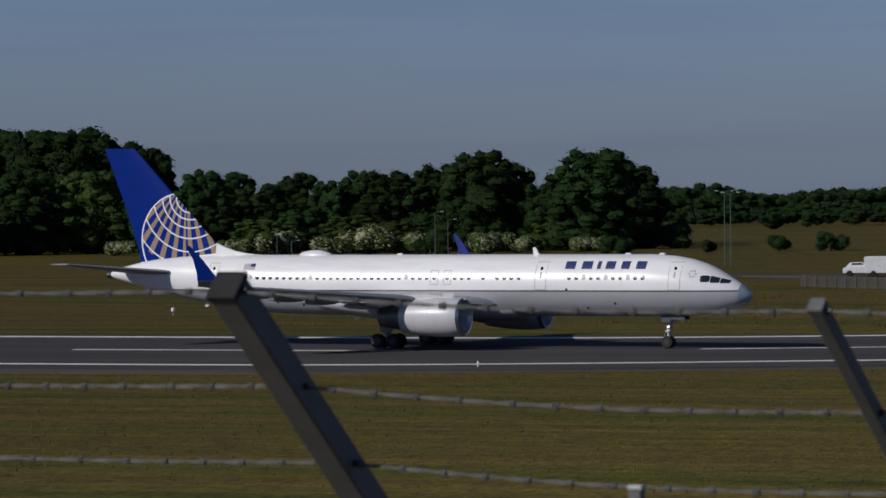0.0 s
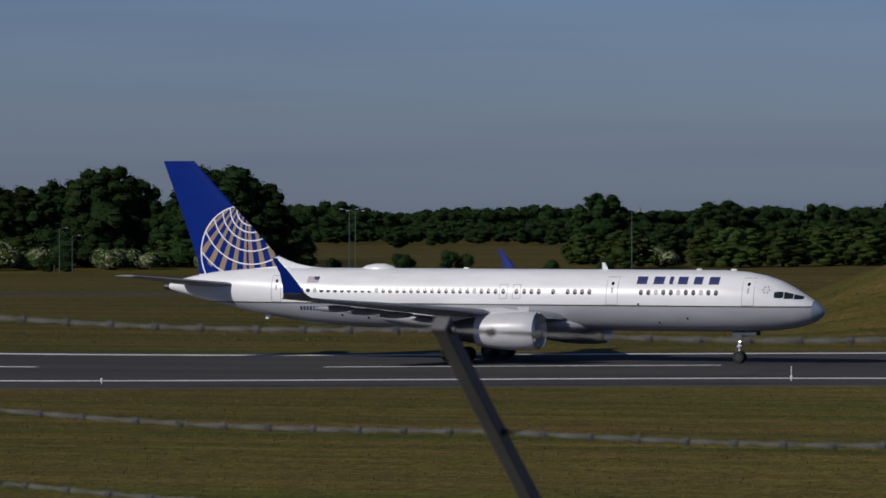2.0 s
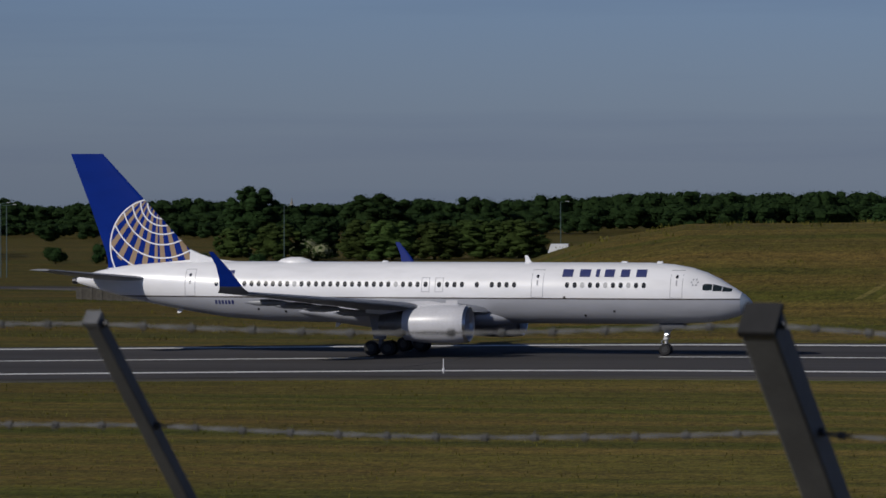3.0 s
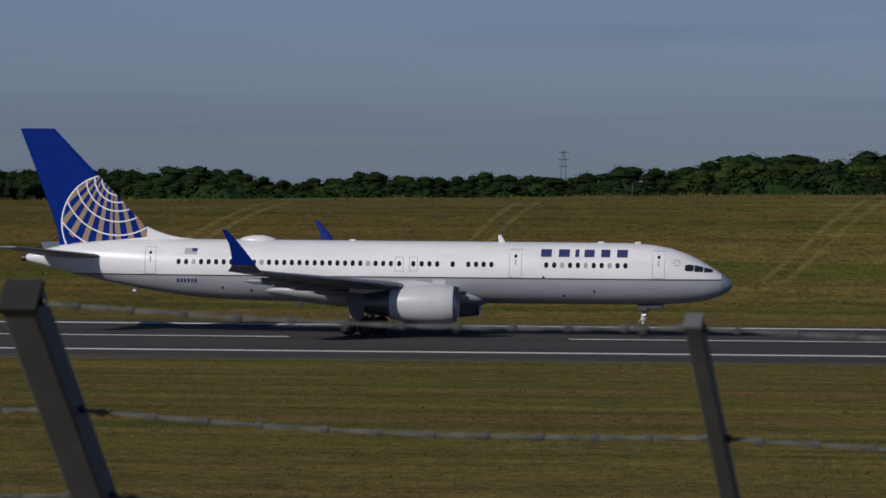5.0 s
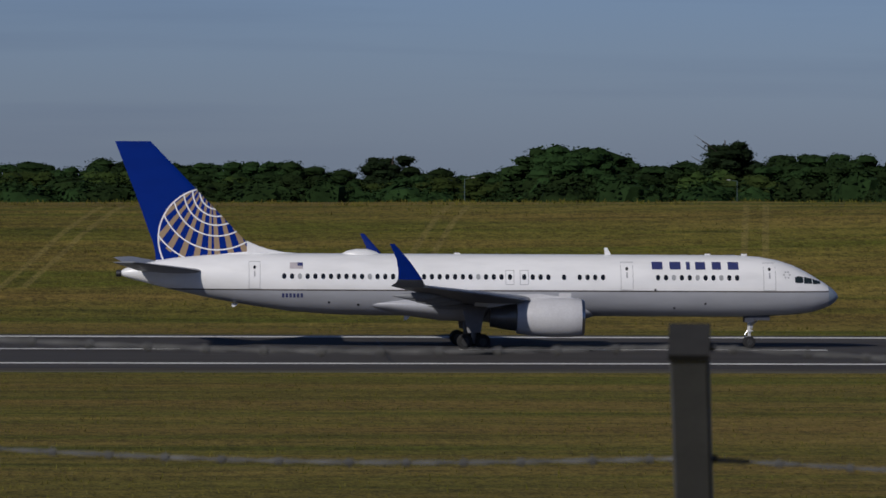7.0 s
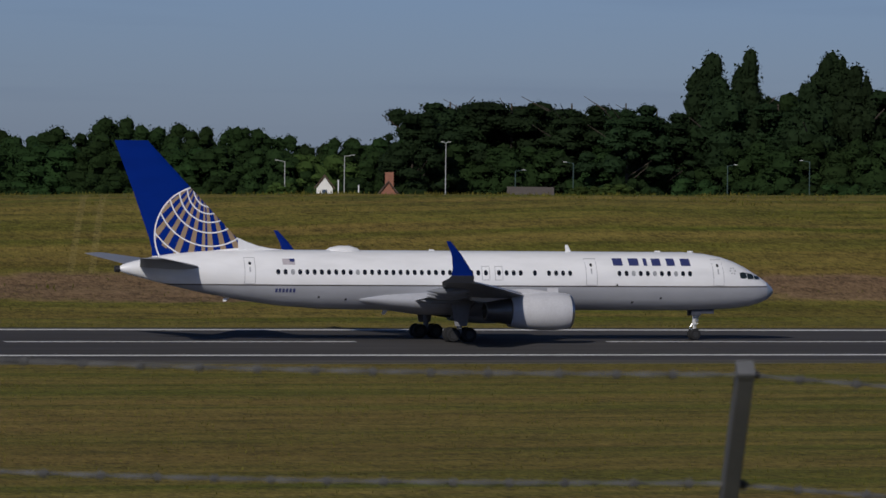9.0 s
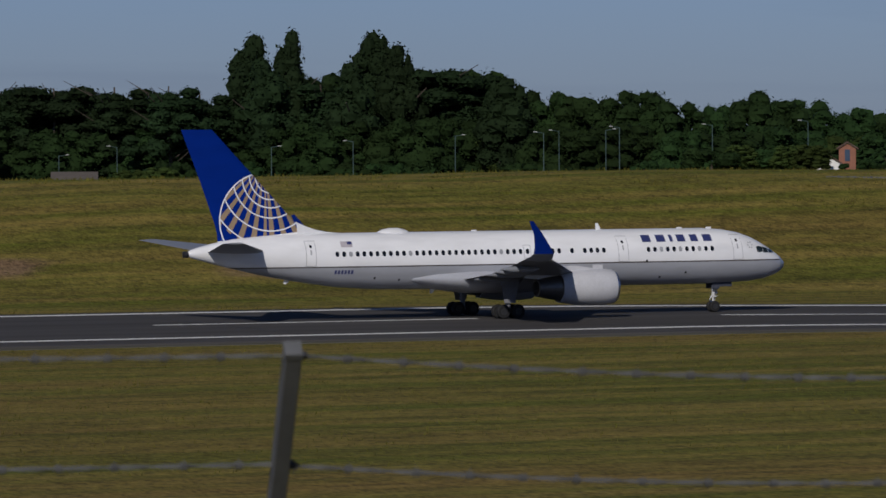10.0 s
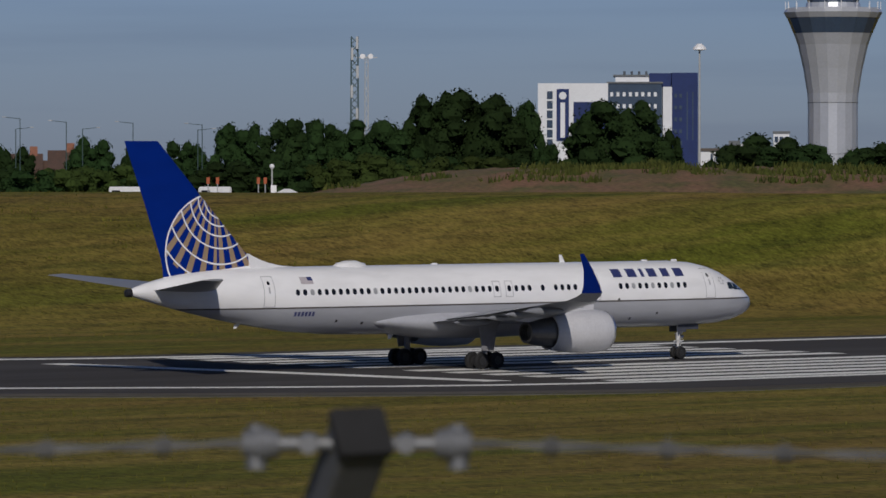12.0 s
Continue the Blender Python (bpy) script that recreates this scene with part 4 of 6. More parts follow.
WOOD_MID = [(-6.76, -0.24), (-6.36, -0.27), (-5.7, -0.39), (-5.04, -0.37), (-4.58, -0.33), (-3.85, -0.37), (-3.32, -0.33), (-2.52, -0.3), (-2.12, -0.38), (-1.72, -0.3), (-1.27, -0.16),
            (-0.92, -0.28), (-0.53, -0.13), (0.14, -0.01), (0.4, -0.08), (0.93, -0.18), (1.53, -0.03), (1.86, -0.11), (2.65, -0.09), (3.35, 0.02), (3.8, -0.12), (4.3, -0.2), (5.26, -0.09),
            (5.59, -0.19), (6.32, -0.11), (6.85, 0.19), (7.25, -0.04), (7.71, -0.1), (8.18, -0.03), (8.91, -0.04), (9.63, 0.08), (10.23, 0.08)]
WOOD_EAST = [(10.8, 0.1), (12.0, 0.2), (12.89, 0.27), (13.29, 0.09), (13.88, 0.37), (14.81, 0.26), (15.87, 0.28), (16.47, 0.09), (16.73, 0.08), (17.13, 0.3), (17.5, 0.25), (18.19, 0.6), (18.85, 0.62),
             (19.18, 0.55), (19.58, 0.64), (20.05, 0.4), (20.5, 0.45), (20.91, 0.43), (21.4, 0.7), (21.9, 0.73), (22.43, 0.78), (23.26, 0.85), (23.65, 0.88), (24.18, 0.7), (24.5, 0.4), (24.95, 0.62),
             (25.38, 0.46), (25.71, 0.62), (26.18, 0.47), (26.64, 0.37), (27.44, 0.6), (27.8, 0.28), (28.5, 0.18), (29.03, 0.25), (29.59, 0.37), (30.02, 0.47), (30.75, 0.25), (31.2, 0.1)]


def belt(line, r, step, depth, eye=None, kinds=("broad",), wide=(0.9, 1.25), sink=0.0):
    az = line[0][0]
    while az < line[-1][0]:
        rr = r + tree_rng.uniform(-depth, depth)
        x, y = at(az, rr, eye)
        h = top_height(lookup(line, az) + tree_rng.uniform(-0.04, 0.03), rr, x, y) * 1.05
        plant(tree_rng.choice(kinds), x, y, h + sink, tree_rng.uniform(*wide) * min(1.6, max(1.0, 9 / h)), sink)
        az += step * tree_rng.uniform(0.75, 1.25)


belt(WOOD_WEST, 700, 0.36, 14, wide=(0.95, 1.25))
belt([(a, e - 0.45) for a, e in WOOD_WEST], 672, 0.5, 6, kinds=("broad", "light", "bush"))
def far_woods():
    """The distant forest as one mass of crowns, too many and too far to count."""
    rng = random.Random(23)
    stock = []
    for k in range(4):
        w = rng.uniform(0.36, 0.44)
        lobes = [((0, 0, 0.5), (w * 0.8, w * 0.8, 0.42))]
        for _ in range(9):
            a, z = rng.uniform(0, 6.28), rng.uniform(0.2, 0.84)
            sz = rng.uniform(0.15, 0.22)
            lobes.append(((w * 0.7 * math.cos(a), w * 0.7 * math.sin(a), z), (sz, sz, sz * 0.85)))
        me = crown_mesh("t", lobes, 1100, 0.02, rng, M["leaf"])
        stock.append(([v.co.copy() for v in me.vertices], [tuple(p.vertices) for p in me.polygons]))
        bpy.data.meshes.remove(me)
    verts, faces = [], []
    for line, r, step, depth in ((WOOD_FAR, 1010, 0.13, 25), ([(a, e - 0.14) for a, e in WOOD_FAR], 930, 0.17, 20), ([(-18.5, -0.63), (-12, -0.6)], 885, 0.18, 14),
                                 ([(-17, -0.62), (-14, -0.6), (-12, -0.55), (-10.6, -0.5)], 860, 0.5, 40)):
        az = line[0][0]
        while az < line[-1][0]:
            rr = r + rng.uniform(-depth, depth)
            x, y = at(az, rr)
            h = top_height(lookup(line, az) + rng.uniform(-0.05, 0.03), rr, x, y) * 1.05
            wide = h * rng.uniform(0.85, 1.2) * min(1.6, max(1.0, 9 / h))
            m = Matrix.Translation((x, y, ground_z(x, y))) @ Matrix.Rotation(rng.uniform(0, 6.28), 4, "Z") @ Matrix.Diagonal((wide, wide, h, 1))
            vs, fs = rng.choice(stock)
            n = len(verts)
            verts.extend([m @ v for v in vs])
            faces.extend([tuple(n + q for q in f) for f in fs])
            az += step * rng.uniform(0.75, 1.25)
    me = bpy.data.meshes.new("far_woods")
    me.from_pydata(verts, [], faces)
    me.materials.append(M["leaf"])
    me.update()
    tagged(new("far_woods", me), "distant dark green forest beyond the airfield", "woods", kind="stuff")


far_woods()
belt([(-14.8, -0.66), (-12.3, -0.6), (-11.2, -0.6)], 660, 0.42, 14, kinds=("broad", "light"))
belt(WOOD_MID, 640, 0.40, 16, wide=(1.45, 1.9))
belt([(a, e - 0.12) for a, e in WOOD_MID], 615, 0.48, 8, kinds=("broad", "light", "broad"), wide=(1.2, 1.6))
belt([(a, e - 0.10) for a, e in WOOD_MID], 606, 0.36, 4, kinds=("bush",), wide=(1.2, 1.6))
WOOD_EAST = [(a, e + (0.07 if a < 17 else 0.13 if a > 27.6 else 0.0)) for a, e in WOOD_EAST]
belt(WOOD_EAST, 610, 0.46, 16, wide=(0.75, 1.0))
belt([(a, e * 0.35 - 0.02) for a, e in WOOD_EAST], 575, 0.50, 8, kinds=("broad", "broad", "light", "broad"))
belt([(a, -0.22) for a, e in WOOD_EAST], 548, 0.8, 6, kinds=("broad", "bush"))
belt([(27.0, 0.0), (29.0, 0.02), (30.5, 0.1), (31.6, 0.0)], 560, 0.36, 5, kinds=("bush",), wide=(1.0, 1.4))
for az, el, width, r in ((31.05, 0.24, 7, 548), (31.4, 0.20, 6, 552), (31.75, 0.20, 6, 545), (32.6, 0.30, 6.5, 540), (33.15, 0.24, 5, 552), (33.7, 0.27, 7, 545), (34.35, 0.48, 8, 548), (34.95, 0.57, 9, 544), (35.35, 0.50, 7, 540), (35.95, 0.55, 9.5, 538),
                         (36.35, 0.48, 6, 545), (36.6, 0.84, 8, 542), (37.15, 0.87, 11, 540), (37.6, 0.78, 7, 545), (37.95, 0.28, 4, 536), (38.8, 0.81, 12.5, 534), (39.35, 0.40, 5, 540)):
    x, y = at(az, r, EYE_END)
    h = top_height(el, r, x, y)
    plant("broad", x, y, h, 1.12 * width / (0.74 * h))
belt([(31.5, -0.1), (34, -0.08), (35.5, 0.02), (37.6, 0.05), (37.8, -0.1), (38.2, -0.1), (39.4, 0.0)], 520, 0.42, 5, EYE_END, kinds=("broad", "broad", "light"))
belt([(40.3, 0.22), (40.75, 0.28), (40.95, 0.1)], 520, 0.28, 4, EYE_END)
belt([(41.65, 0.15), (42.6, 0.2)], 600, 0.3, 4, EYE_END)

for k in range(9):
    x, y = at(28.15 + 0.24 * k, 487 + 2 * (k % 3))
    plant("bush", x, y, 0.8 + 0.4 * (k % 2), 1.4)
belt([(26.6, -0.36), (28.0, -0.33)], 489, 0.3, 3, kinds=("bush", "light"))

# single trees that stand out
for kind, az, el, r, wide in (("broad", -20.4, 0.16, 668, 1.1), ("broad", -19.07, 0.16, 664, 1.25), ("broad", -14.59, -0.18, 800, 1.3), ("broad", -13.16, -0.27, 760, 1.6),
                              ("spire", -25.8, 0.40, 690, 0.8), ("spire", -25.2, 0.41, 690, 0.8), ("spire", -24.8, 0.36, 690, 0.7), ("broad", -24.3, 0.2, 690, 0.8),
                              ("pine", 4.66, 0.09, 625, 1.5), ("pine", 8.61, 0.31, 625, 1.3), ("broad", 6.85, 0.2, 620, 1.3),
                              ("pine", 17.72, 0.68, 560, 1.0), ("pine", 18.19, 0.78, 585, 1.35), ("pine", 18.6, 0.74, 590, 1.3), ("pine", 18.9, 0.77, 582, 1.35), ("pine", 19.25, 0.70, 588, 1.3),
                              ("pine", 19.6, 0.78, 580, 1.3), ("pine", 20.24, 0.79, 570, 1.1), ("pine", 20.6, 0.70, 575, 1.1), ("spire", 21.2, 1.28, 590, 1.0), ("spire", 21.66, 1.33, 590, 0.75),
                              ("spire", 21.35, 1.0, 575, 1.2), ("spire", 22.62, 1.32, 590, 0.95), ("spire", 22.92, 1.16, 585, 0.9), ("spire", 22.4, 0.95, 575, 1.1), ("pine", 23.3, 0.95, 590, 1.4),
                              ("pine", 23.7, 0.93, 590, 1.4), ("spire", 24.2, 0.77, 575, 1.3), ("pine", 22.05, 0.8, 585, 1.3), ("light", 19.75, -0.27, 492, 1.5), ("light", 20.15, -0.24, 492, 1.6), ("light", 16.2, -0.27, 492, 1.3)):
    x, y = at(az, r)
    plant(kind, x, y, top_height(el, r, x, y), wide)
for az, el in ((-22.77, -0.72), (-22.07, -0.78), (-21.65, -0.70), (-21.24, -0.80), (-20.28, -0.78), (-19.88, -0.84), (-19.15, -0.90), (-23.3, -0.85), (-24.6, -0.9), (-9.9, -0.72), (-13.9, -0.8)):
    x, y = at(az, 655)
    plant("blossom", x, y, min(5.0, top_height(el, 655, x, y)), 1.3)
for az, r, h in ((-16.9, 640, 2.6), (-16.3, 640, 2.9), (-17.76, 640, 1.9), (-15.2, 620, 2.2), (-14.5, 600, 2.4), (-21.0, 640, 3.2), (-18.8, 640, 3.0)):
    x, y = at(az, r)
    plant("bush", x, y, h, 1.1)
for src in [s for kind in STOCK.values() for s in kind]:
    for o in (*src.children_recursive, src):
        bpy.data.objects.remove(o)


def tufts():
    """Long grass along the crest and ragged clumps in the field, as one sheet of blades."""
    rng = random.Random(5)
    verts, faces = [], []

    def clump(x, y, z, h, n, spread):
        for _ in range(n):
            px, py = x + rng.gauss(0, spread), y + rng.gauss(0, spread)
            a, w = rng.uniform(0, 3.14), h * 0.22
            lx, ly = rng.gauss(0, h * 0.3), rng.gauss(0, h * 0.3)
            i = len(verts)
            verts.extend(((px - w * math.cos(a), py - w * math.sin(a), z - 0.05), (px + w * math.cos(a), py + w * math.sin(a), z - 0.05), (px + lx, py + ly, z + h * rng.uniform(0.5, 1.1))))
            faces.append((i, i + 1, i + 2))

    for _ in range(700):
        az, r = rng.uniform(-11, 36), rng.uniform(445, 478)
        x, y = polar(az, r)
        clump(x, y, ground_z(x, y), rng.uniform(0.15, 0.4), 10, 0.8)
    # single blades and small sprays over the rough grass on both sides of the runway
    for count, x0, x1, y0, y1, low, high in ((52000, -125, 245, 172, RW_NEAR - 9, 0.07, 0.20), (22000, -150, 270, RW_FAR + 5, 450, 0.10, 0.28)):
        for _ in range(count):
            x, y = rng.uniform(x0, x1), rng.uniform(y0, y1)
            if RW_NEAR - 9 + bend(x) < y < RW_FAR:
                continue
            clump(x, y, ground_z(x, y), rng.uniform(low, high), 1, 0.1)
    for _ in range(500):
        x, y = rng.uniform(-95, 230), rng.uniform(195, RW_NEAR - 30)
        clump(x, y, ground_z(x, y), rng.uniform(0.08, 0.18), 14, 0.6)
    for _ in range(300):
        x, y = rng.uniform(-140, 260), rng.uniform(RW_FAR + 8, 440)
        clump(x, y, ground_z(x, y), rng.uniform(0.12, 0.35), 9, 0.6)
    me = bpy.data.meshes.new("long_grass")
    me.from_pydata(verts, [], faces)
    me.materials.append(M["tuft"])
    me.update()
    tagged(new("long_grass", me), "ragged tufts of long dry grass on the airfield", "grass", kind="stuff")


M["tuft"] = material("tuft_grass", (0.120, 0.105, 0.022), 0.9, second=(0.070, 0.075, 0.012), scale=0.15, stretch=(0.4, 1, 1), amount=0.9, fine=0.4, spec=0.1)
tufts()


# ---- fence in front of the camera ----
def fence_point(az, dep, r0=10.0):
    """A place on the fence line by bearing; the line runs square to bearing 10 degrees."""
    r = r0 / math.cos(radians(az - 10))
    x, y = polar(az, r)
    return Vector((x, y, CAM_Z - r * dep))


TO_US = Vector((-math.sin(radians(10)), -math.cos(radians(10)), 0))
ALONG = Vector((math.cos(radians(10)), -math.sin(radians(10)), 0))


def cranked_post(top, w, thick, facing):
    """Steel post with a top arm that leans back over the near side, square to the fence at the bearing facing."""
    to_us = Vector((-math.sin(radians(facing)), -math.cos(radians(facing)), 0))
    ob = thing("fence_post", pose(0, 0, 0), "grey galvanised steel fence post with cranked arm" if thick else "slim grey steel fence post with cranked arm", "fence post", "fence posts")
    arm = (to_us * 0.56 + Vector((0, 0, 0.5))).normalized()
    elbow = top - arm * 1.15
    foot = Vector((elbow.x, elbow.y, ground_z(elbow.x, elbow.y) - 0.2))
    for name, p, q in (("upright", foot, elbow), ("arm", elbow - arm * 0.02, top)):
        d = (q - p).normalized()
        s1 = ALONG
        s2 = d.cross(s1).normalized()
        bm = bmesh.new()
        k = 0.5 * w
        sq = [(-1, -0.86), (-0.86, -1), (0.86, -1), (1, -0.86), (1, 0.86), (0.86, 1), (-0.86, 1), (-1, 0.86)]
        loft(bm, [[c + s1 * k * u + s2 * k * v for u, v in sq] for c in (p, q)])
        bmesh.ops.recalc_face_normals(bm, faces=bm.faces)
        part(name, bm, M["galvanised"], ob)
    s2 = arm.cross(ALONG).normalized()
    bm = bmesh.new()
    k = 0.53 * w
    loft(bm, [[c + ALONG * k * u + s2 * k * v for u, v in ((-1, -1), (1, -1), (1, 1), (-1, 1))] for c in (top - arm * 0.012, top + arm * 0.005)])
    part("cap", bm, M["rubber"] if thick else M["galvanised"], ob, "flat end cap")
    for f in (0.02, 0.39, 0.70):
        c = top - arm * f
        bm = bmesh.new()
        tube(bm, c + ALONG * w * 0.5, c + ALONG * (w * 0.5 + 0.012), 0.009, 0.009, 8)
        part("wire_bolt", bm, M["dark_metal"], ob)
    return arm


TOPS = [(-32.0, 0.021, 1), (-23.40, 0.0252, 1), (-16.47, 0.0305, 0), (-8.63, 0.0310, 1), (-0.73, 0.0355, 0), (8.19, 0.0370, 1), (21.67, 0.0421, 0), (31.0, 0.047, 1)]
for az, dep, thick in TOPS:
    cranked_post(fence_point(az, dep), 0.080 if thick else 0.036, thick, 16.0 if az > 15 else 10.0)
for az, dep in ((-18.6, 0.0680), (-11.4, 0.0700)):
    ob = thing("short_post", pose(0, 0, 0), "short grey steel post in the fence", "fence post", "short fence posts")
    p = fence_point(az, dep, 10.4)
    bm = bmesh.new()
    box(bm, p.x - 0.017, p.x + 0.017, p.y - 0.017, p.y + 0.017, ground_z(p.x, p.y) - 0.2, p.z, 0.004)
    part("upright", bm, M["galvanised"], ob)
    bm = bmesh.new()
    box(bm, p.x - 0.019, p.x + 0.019, p.y - 0.019, p.y + 0.019, p.z, p.z + 0.012, 0.003)
    part("cap", bm, M["pale_post"], ob)


def barbed_strand(points, seed):
    """Two twisted wires with four-pointed barbs along a sagging line."""
    rng = random.Random(seed)
    bm = bmesh.new()
    line = []
    for p, q in zip(points, points[1:]):
        n = max(2, int((q - p).length / 0.03))
        line += [p.lerp(q, k / n) - Vector((0, 0, 0.02 * math.sin(math.pi * k / n))) for k in range(n)]
    line.append(points[-1])
    for ph in (0, math.pi):
        rings = []
        for k, c in enumerate(line):
            t = k * 0.9 + ph
            o = c + Vector((0, 0, 1)) * 0.0028 * math.cos(t) + TO_US * 0.0028 * math.sin(t)
            rings.append([o + Vector((0, 0, 0.0029 * math.cos(a))) + TO_US * 0.0029 * math.sin(a) for a in (0, 2.09, 4.19)])
        loft(bm, rings)
    wire = part("barbed_wire", bm, M["wire"], None)
    tagged(wire, "rusty grey twisted barbed wire strand along the fence", "barbed wire", "barbed wire strands")
    bm = bmesh.new()
    d = 0.0
    for p, q in zip(line, line[1:]):
        d += (q - p).length
        if d > 0.112:
            d = rng.uniform(-0.012, 0.012)
            ax = (q - p).normalized()
            tube(bm, p - ax * 0.008, p + ax * 0.008, 0.0085, 0.0085, 6)
            for _ in range(4):
                u = (ax.orthogonal().normalized() * rng.uniform(-1, 1) + ax.cross(ax.orthogonal()) * rng.uniform(-1, 1)).normalized()
                tube(bm, p, p + u * 0.016, 0.0014, 0.0006, 3)
    tagged(part("barb", bm, M["wire"], wire), kind="stuff")


ARM = (TO_US * 0.56 + Vector((0, 0, 0.5))).normalized()
for k, f in enumerate((0.02, 0.39, 0.70)):
    barbed_strand([fence_point(az, dep) - ARM * f for az, dep, _ in TOPS], 3 + k)

# posts with wire strainers, each at the head of a fence bay along the low bank
def strainer_post(x, y, az, dep, side_az):
    """Square steel post leaning towards the field path, with a dark cap and a strainer clamped across its top."""
    top = Vector((x, y, CAM_Z)) + Vector((math.sin(radians(az)), math.cos(radians(az)), -dep)) * 5.0
    across = Vector((math.cos(radians(side_az)), -math.sin(radians(side_az)), 0))
    near = Vector((-math.sin(radians(side_az)), -math.cos(radians(side_az)), 0))
    arm = (near * 0.72 + across * 0.22 + Vector((0, 0, 0.62))).normalized()
    s1 = (across - arm * across.dot(arm)).normalized()
    s1 = Matrix.Rotation(radians(14), 3, arm) @ s1
    s2 = arm.cross(s1).normalized()
    ob = thing("strainer_post", pose(0, 0, 0), "square grey steel fence post with dark cap, leaning", "fence post", "strainer posts")
    elbow = top - arm * 0.7
    foot = Vector((elbow.x, elbow.y, ground_z(elbow.x, elbow.y) - 0.2))
    k = 0.026
    sq = [(-1, -0.86), (-0.86, -1), (0.86, -1), (1, -0.86), (1, 0.86), (0.86, 1), (-0.86, 1), (-1, 0.86)]
    for name, p, q in (("upright", foot, elbow), ("arm", elbow - arm * 0.02, top)):
        bm = bmesh.new()
        loft(bm, [[c + s1 * k * u + s2 * k * v for u, v in sq] for c in (p, q)])
        bmesh.ops.recalc_face_normals(bm, faces=bm.faces)
        part(name, bm, M["galvanised"], ob)
    bm = bmesh.new()
    loft(bm, [[c + s1 * k * 1.12 * u + s2 * k * 1.12 * v for u, v in sq] for c in (top - arm * 0.006, top + arm * 0.004)])
    bmesh.ops.recalc_face_normals(bm, faces=bm.faces)
    part("cap", bm, M["rubber"], ob, "black rubber cap")
    base = top - arm * 0.020
    clamp = thing("wire_strainer", pose(0, 0, 0), "galvanised wire strainer clamped across the post top", "wire strainer", "wire strainers")
    for s in (-1, 1):
        bm = bmesh.new()
        tube(bm, base + across * s * 0.02, base + across * s * 0.085, 0.007, 0.008, 10)
        tube(bm, base + across * s * 0.080, base + across * s * 0.098, 0.013, 0.019, 12)
        tube(bm, base + across * s * 0.098, base + across * s * 0.118, 0.019, 0.013, 12)
        part("bolt", bm, M["strainer"], clamp, smooth=True)
        bm = bmesh.new()
        tube(bm, base + across * s * 0.104 - Vector((0, 0, 0.026)), base + across * s * 0.104 + Vector((0, 0, 0.020)), 0.011, 0.008, 10)
        tube(bm, base + across * s * 0.050 - near * 0.012, base + across * s * 0.050 + near * 0.012, 0.012, 0.010, 10)
        part("lug", bm, M["strainer"], clamp, smooth=True)
        barbed_strand([base + across * s * 0.11, base + across * s * 2.6 - Vector((0, 0, 0.01))], 40 + s)


M["strainer"] = material("bright_galvanised", (0.17, 0.175, 0.185), 0.5, metal=0.3, second=(0.10, 0.105, 0.115), scale=20, fine=0.1)
for x, y, az, dep, side_az in ((16.0, 26.0, 35.40, 0.0466, 30.0), (27.3, 40.5, 36.03, 0.0540, 33.5), (39.2, 53.8, 35.77, 0.0560, 36.7)):
    strainer_post(x, y, az, dep, side_az)

# ---- things on and beside the airfield ----
def simple(name, label, category, x, y, group="", turn=0.0, z=None):
    return thing(name, pose(x, y, ground_z(x, y) if z is None else z, 0, 0, turn), label, category, group)


def marker(az, r, h=0.7):
    x, y = at(az, r)
    ob = simple("edge_marker", "small white runway marker on a thin stake", "marker", x, y, "runway markers")
    bm = bmesh.new()
    tube(bm, (0, 0, -0.1), (0, 0, h * 0.55), 0.03)
    part("stake", bm, M["pale_post"], ob)
    bm = bmesh.new()
    lathe_z(bm, [(h * 0.5, 0.10), (h * 0.6, 0.16), (h * 0.9, 0.15), (h, 0.06)], 12)
    part("lamp_head", bm, M["white"], ob)


for az, r in ((-24.03, 397), (14.84, 411)):
    marker(az, r)


def edge_light(az, r, tall):
    x, y = at(az, r)
    ob = simple("edge_light", "white runway edge light on a square base", "runway light", x, y, "runway edge lights", z=0.05)
    bm = bmesh.new()
    box(bm, -0.2, 0.2, -0.2, 0.2, -0.1, 0.06, 0.02)
    part("base", bm, M["pale_post"], ob)
    bm = bmesh.new()
    lathe_z(bm, [(0.05, 0.04), (0.28, 0.04), (0.29, 0.08), (0.40, 0.075), (0.45, 0.03)], 12)
    part("lamp", bm, M["white"], ob)
    if tall:
        bm = bmesh.new()
        tube(bm, (0, 0, 0.42), (0, 0, 1.0), 0.03, 0.03)
        part("board", bm, M["white"], ob)


for az, r, tall in ((-20.63, 287, False), (-12.76, 282.5, True)):
    x, y = at(az, r)
    near = RW_NEAR - 3.6 + bend(x)
    edge_light(math.degrees(math.atan2(x, near)), math.hypot(x, near), tall)

x, y = at(25.32, 400)
ob = simple("guidance_sign", "yellow airfield guidance box with dark bars", "sign", x, y, turn=-25)
bm = bmesh.new()
box(bm, -0.52, 0.52, -0.2, 0.2, 0.25, 0.95, 0.05)
part("box", bm, M["yellow"], ob)
bm = bmesh.new()
box(bm, -0.45, -0.05, -0.225, -0.19, 0.45, 0.75)
box(bm, 0.15, 0.4, -0.225, -0.19, 0.45, 0.75)
part("writing_bar", bm, M["orange"], ob)
for sx in (-0.45, 0.45):
    bm = bmesh.new()
    tube(bm, (sx, 0, -0.1), (sx, 0, 0.3), 0.04)
    part("leg", bm, M["pale_post"], ob)


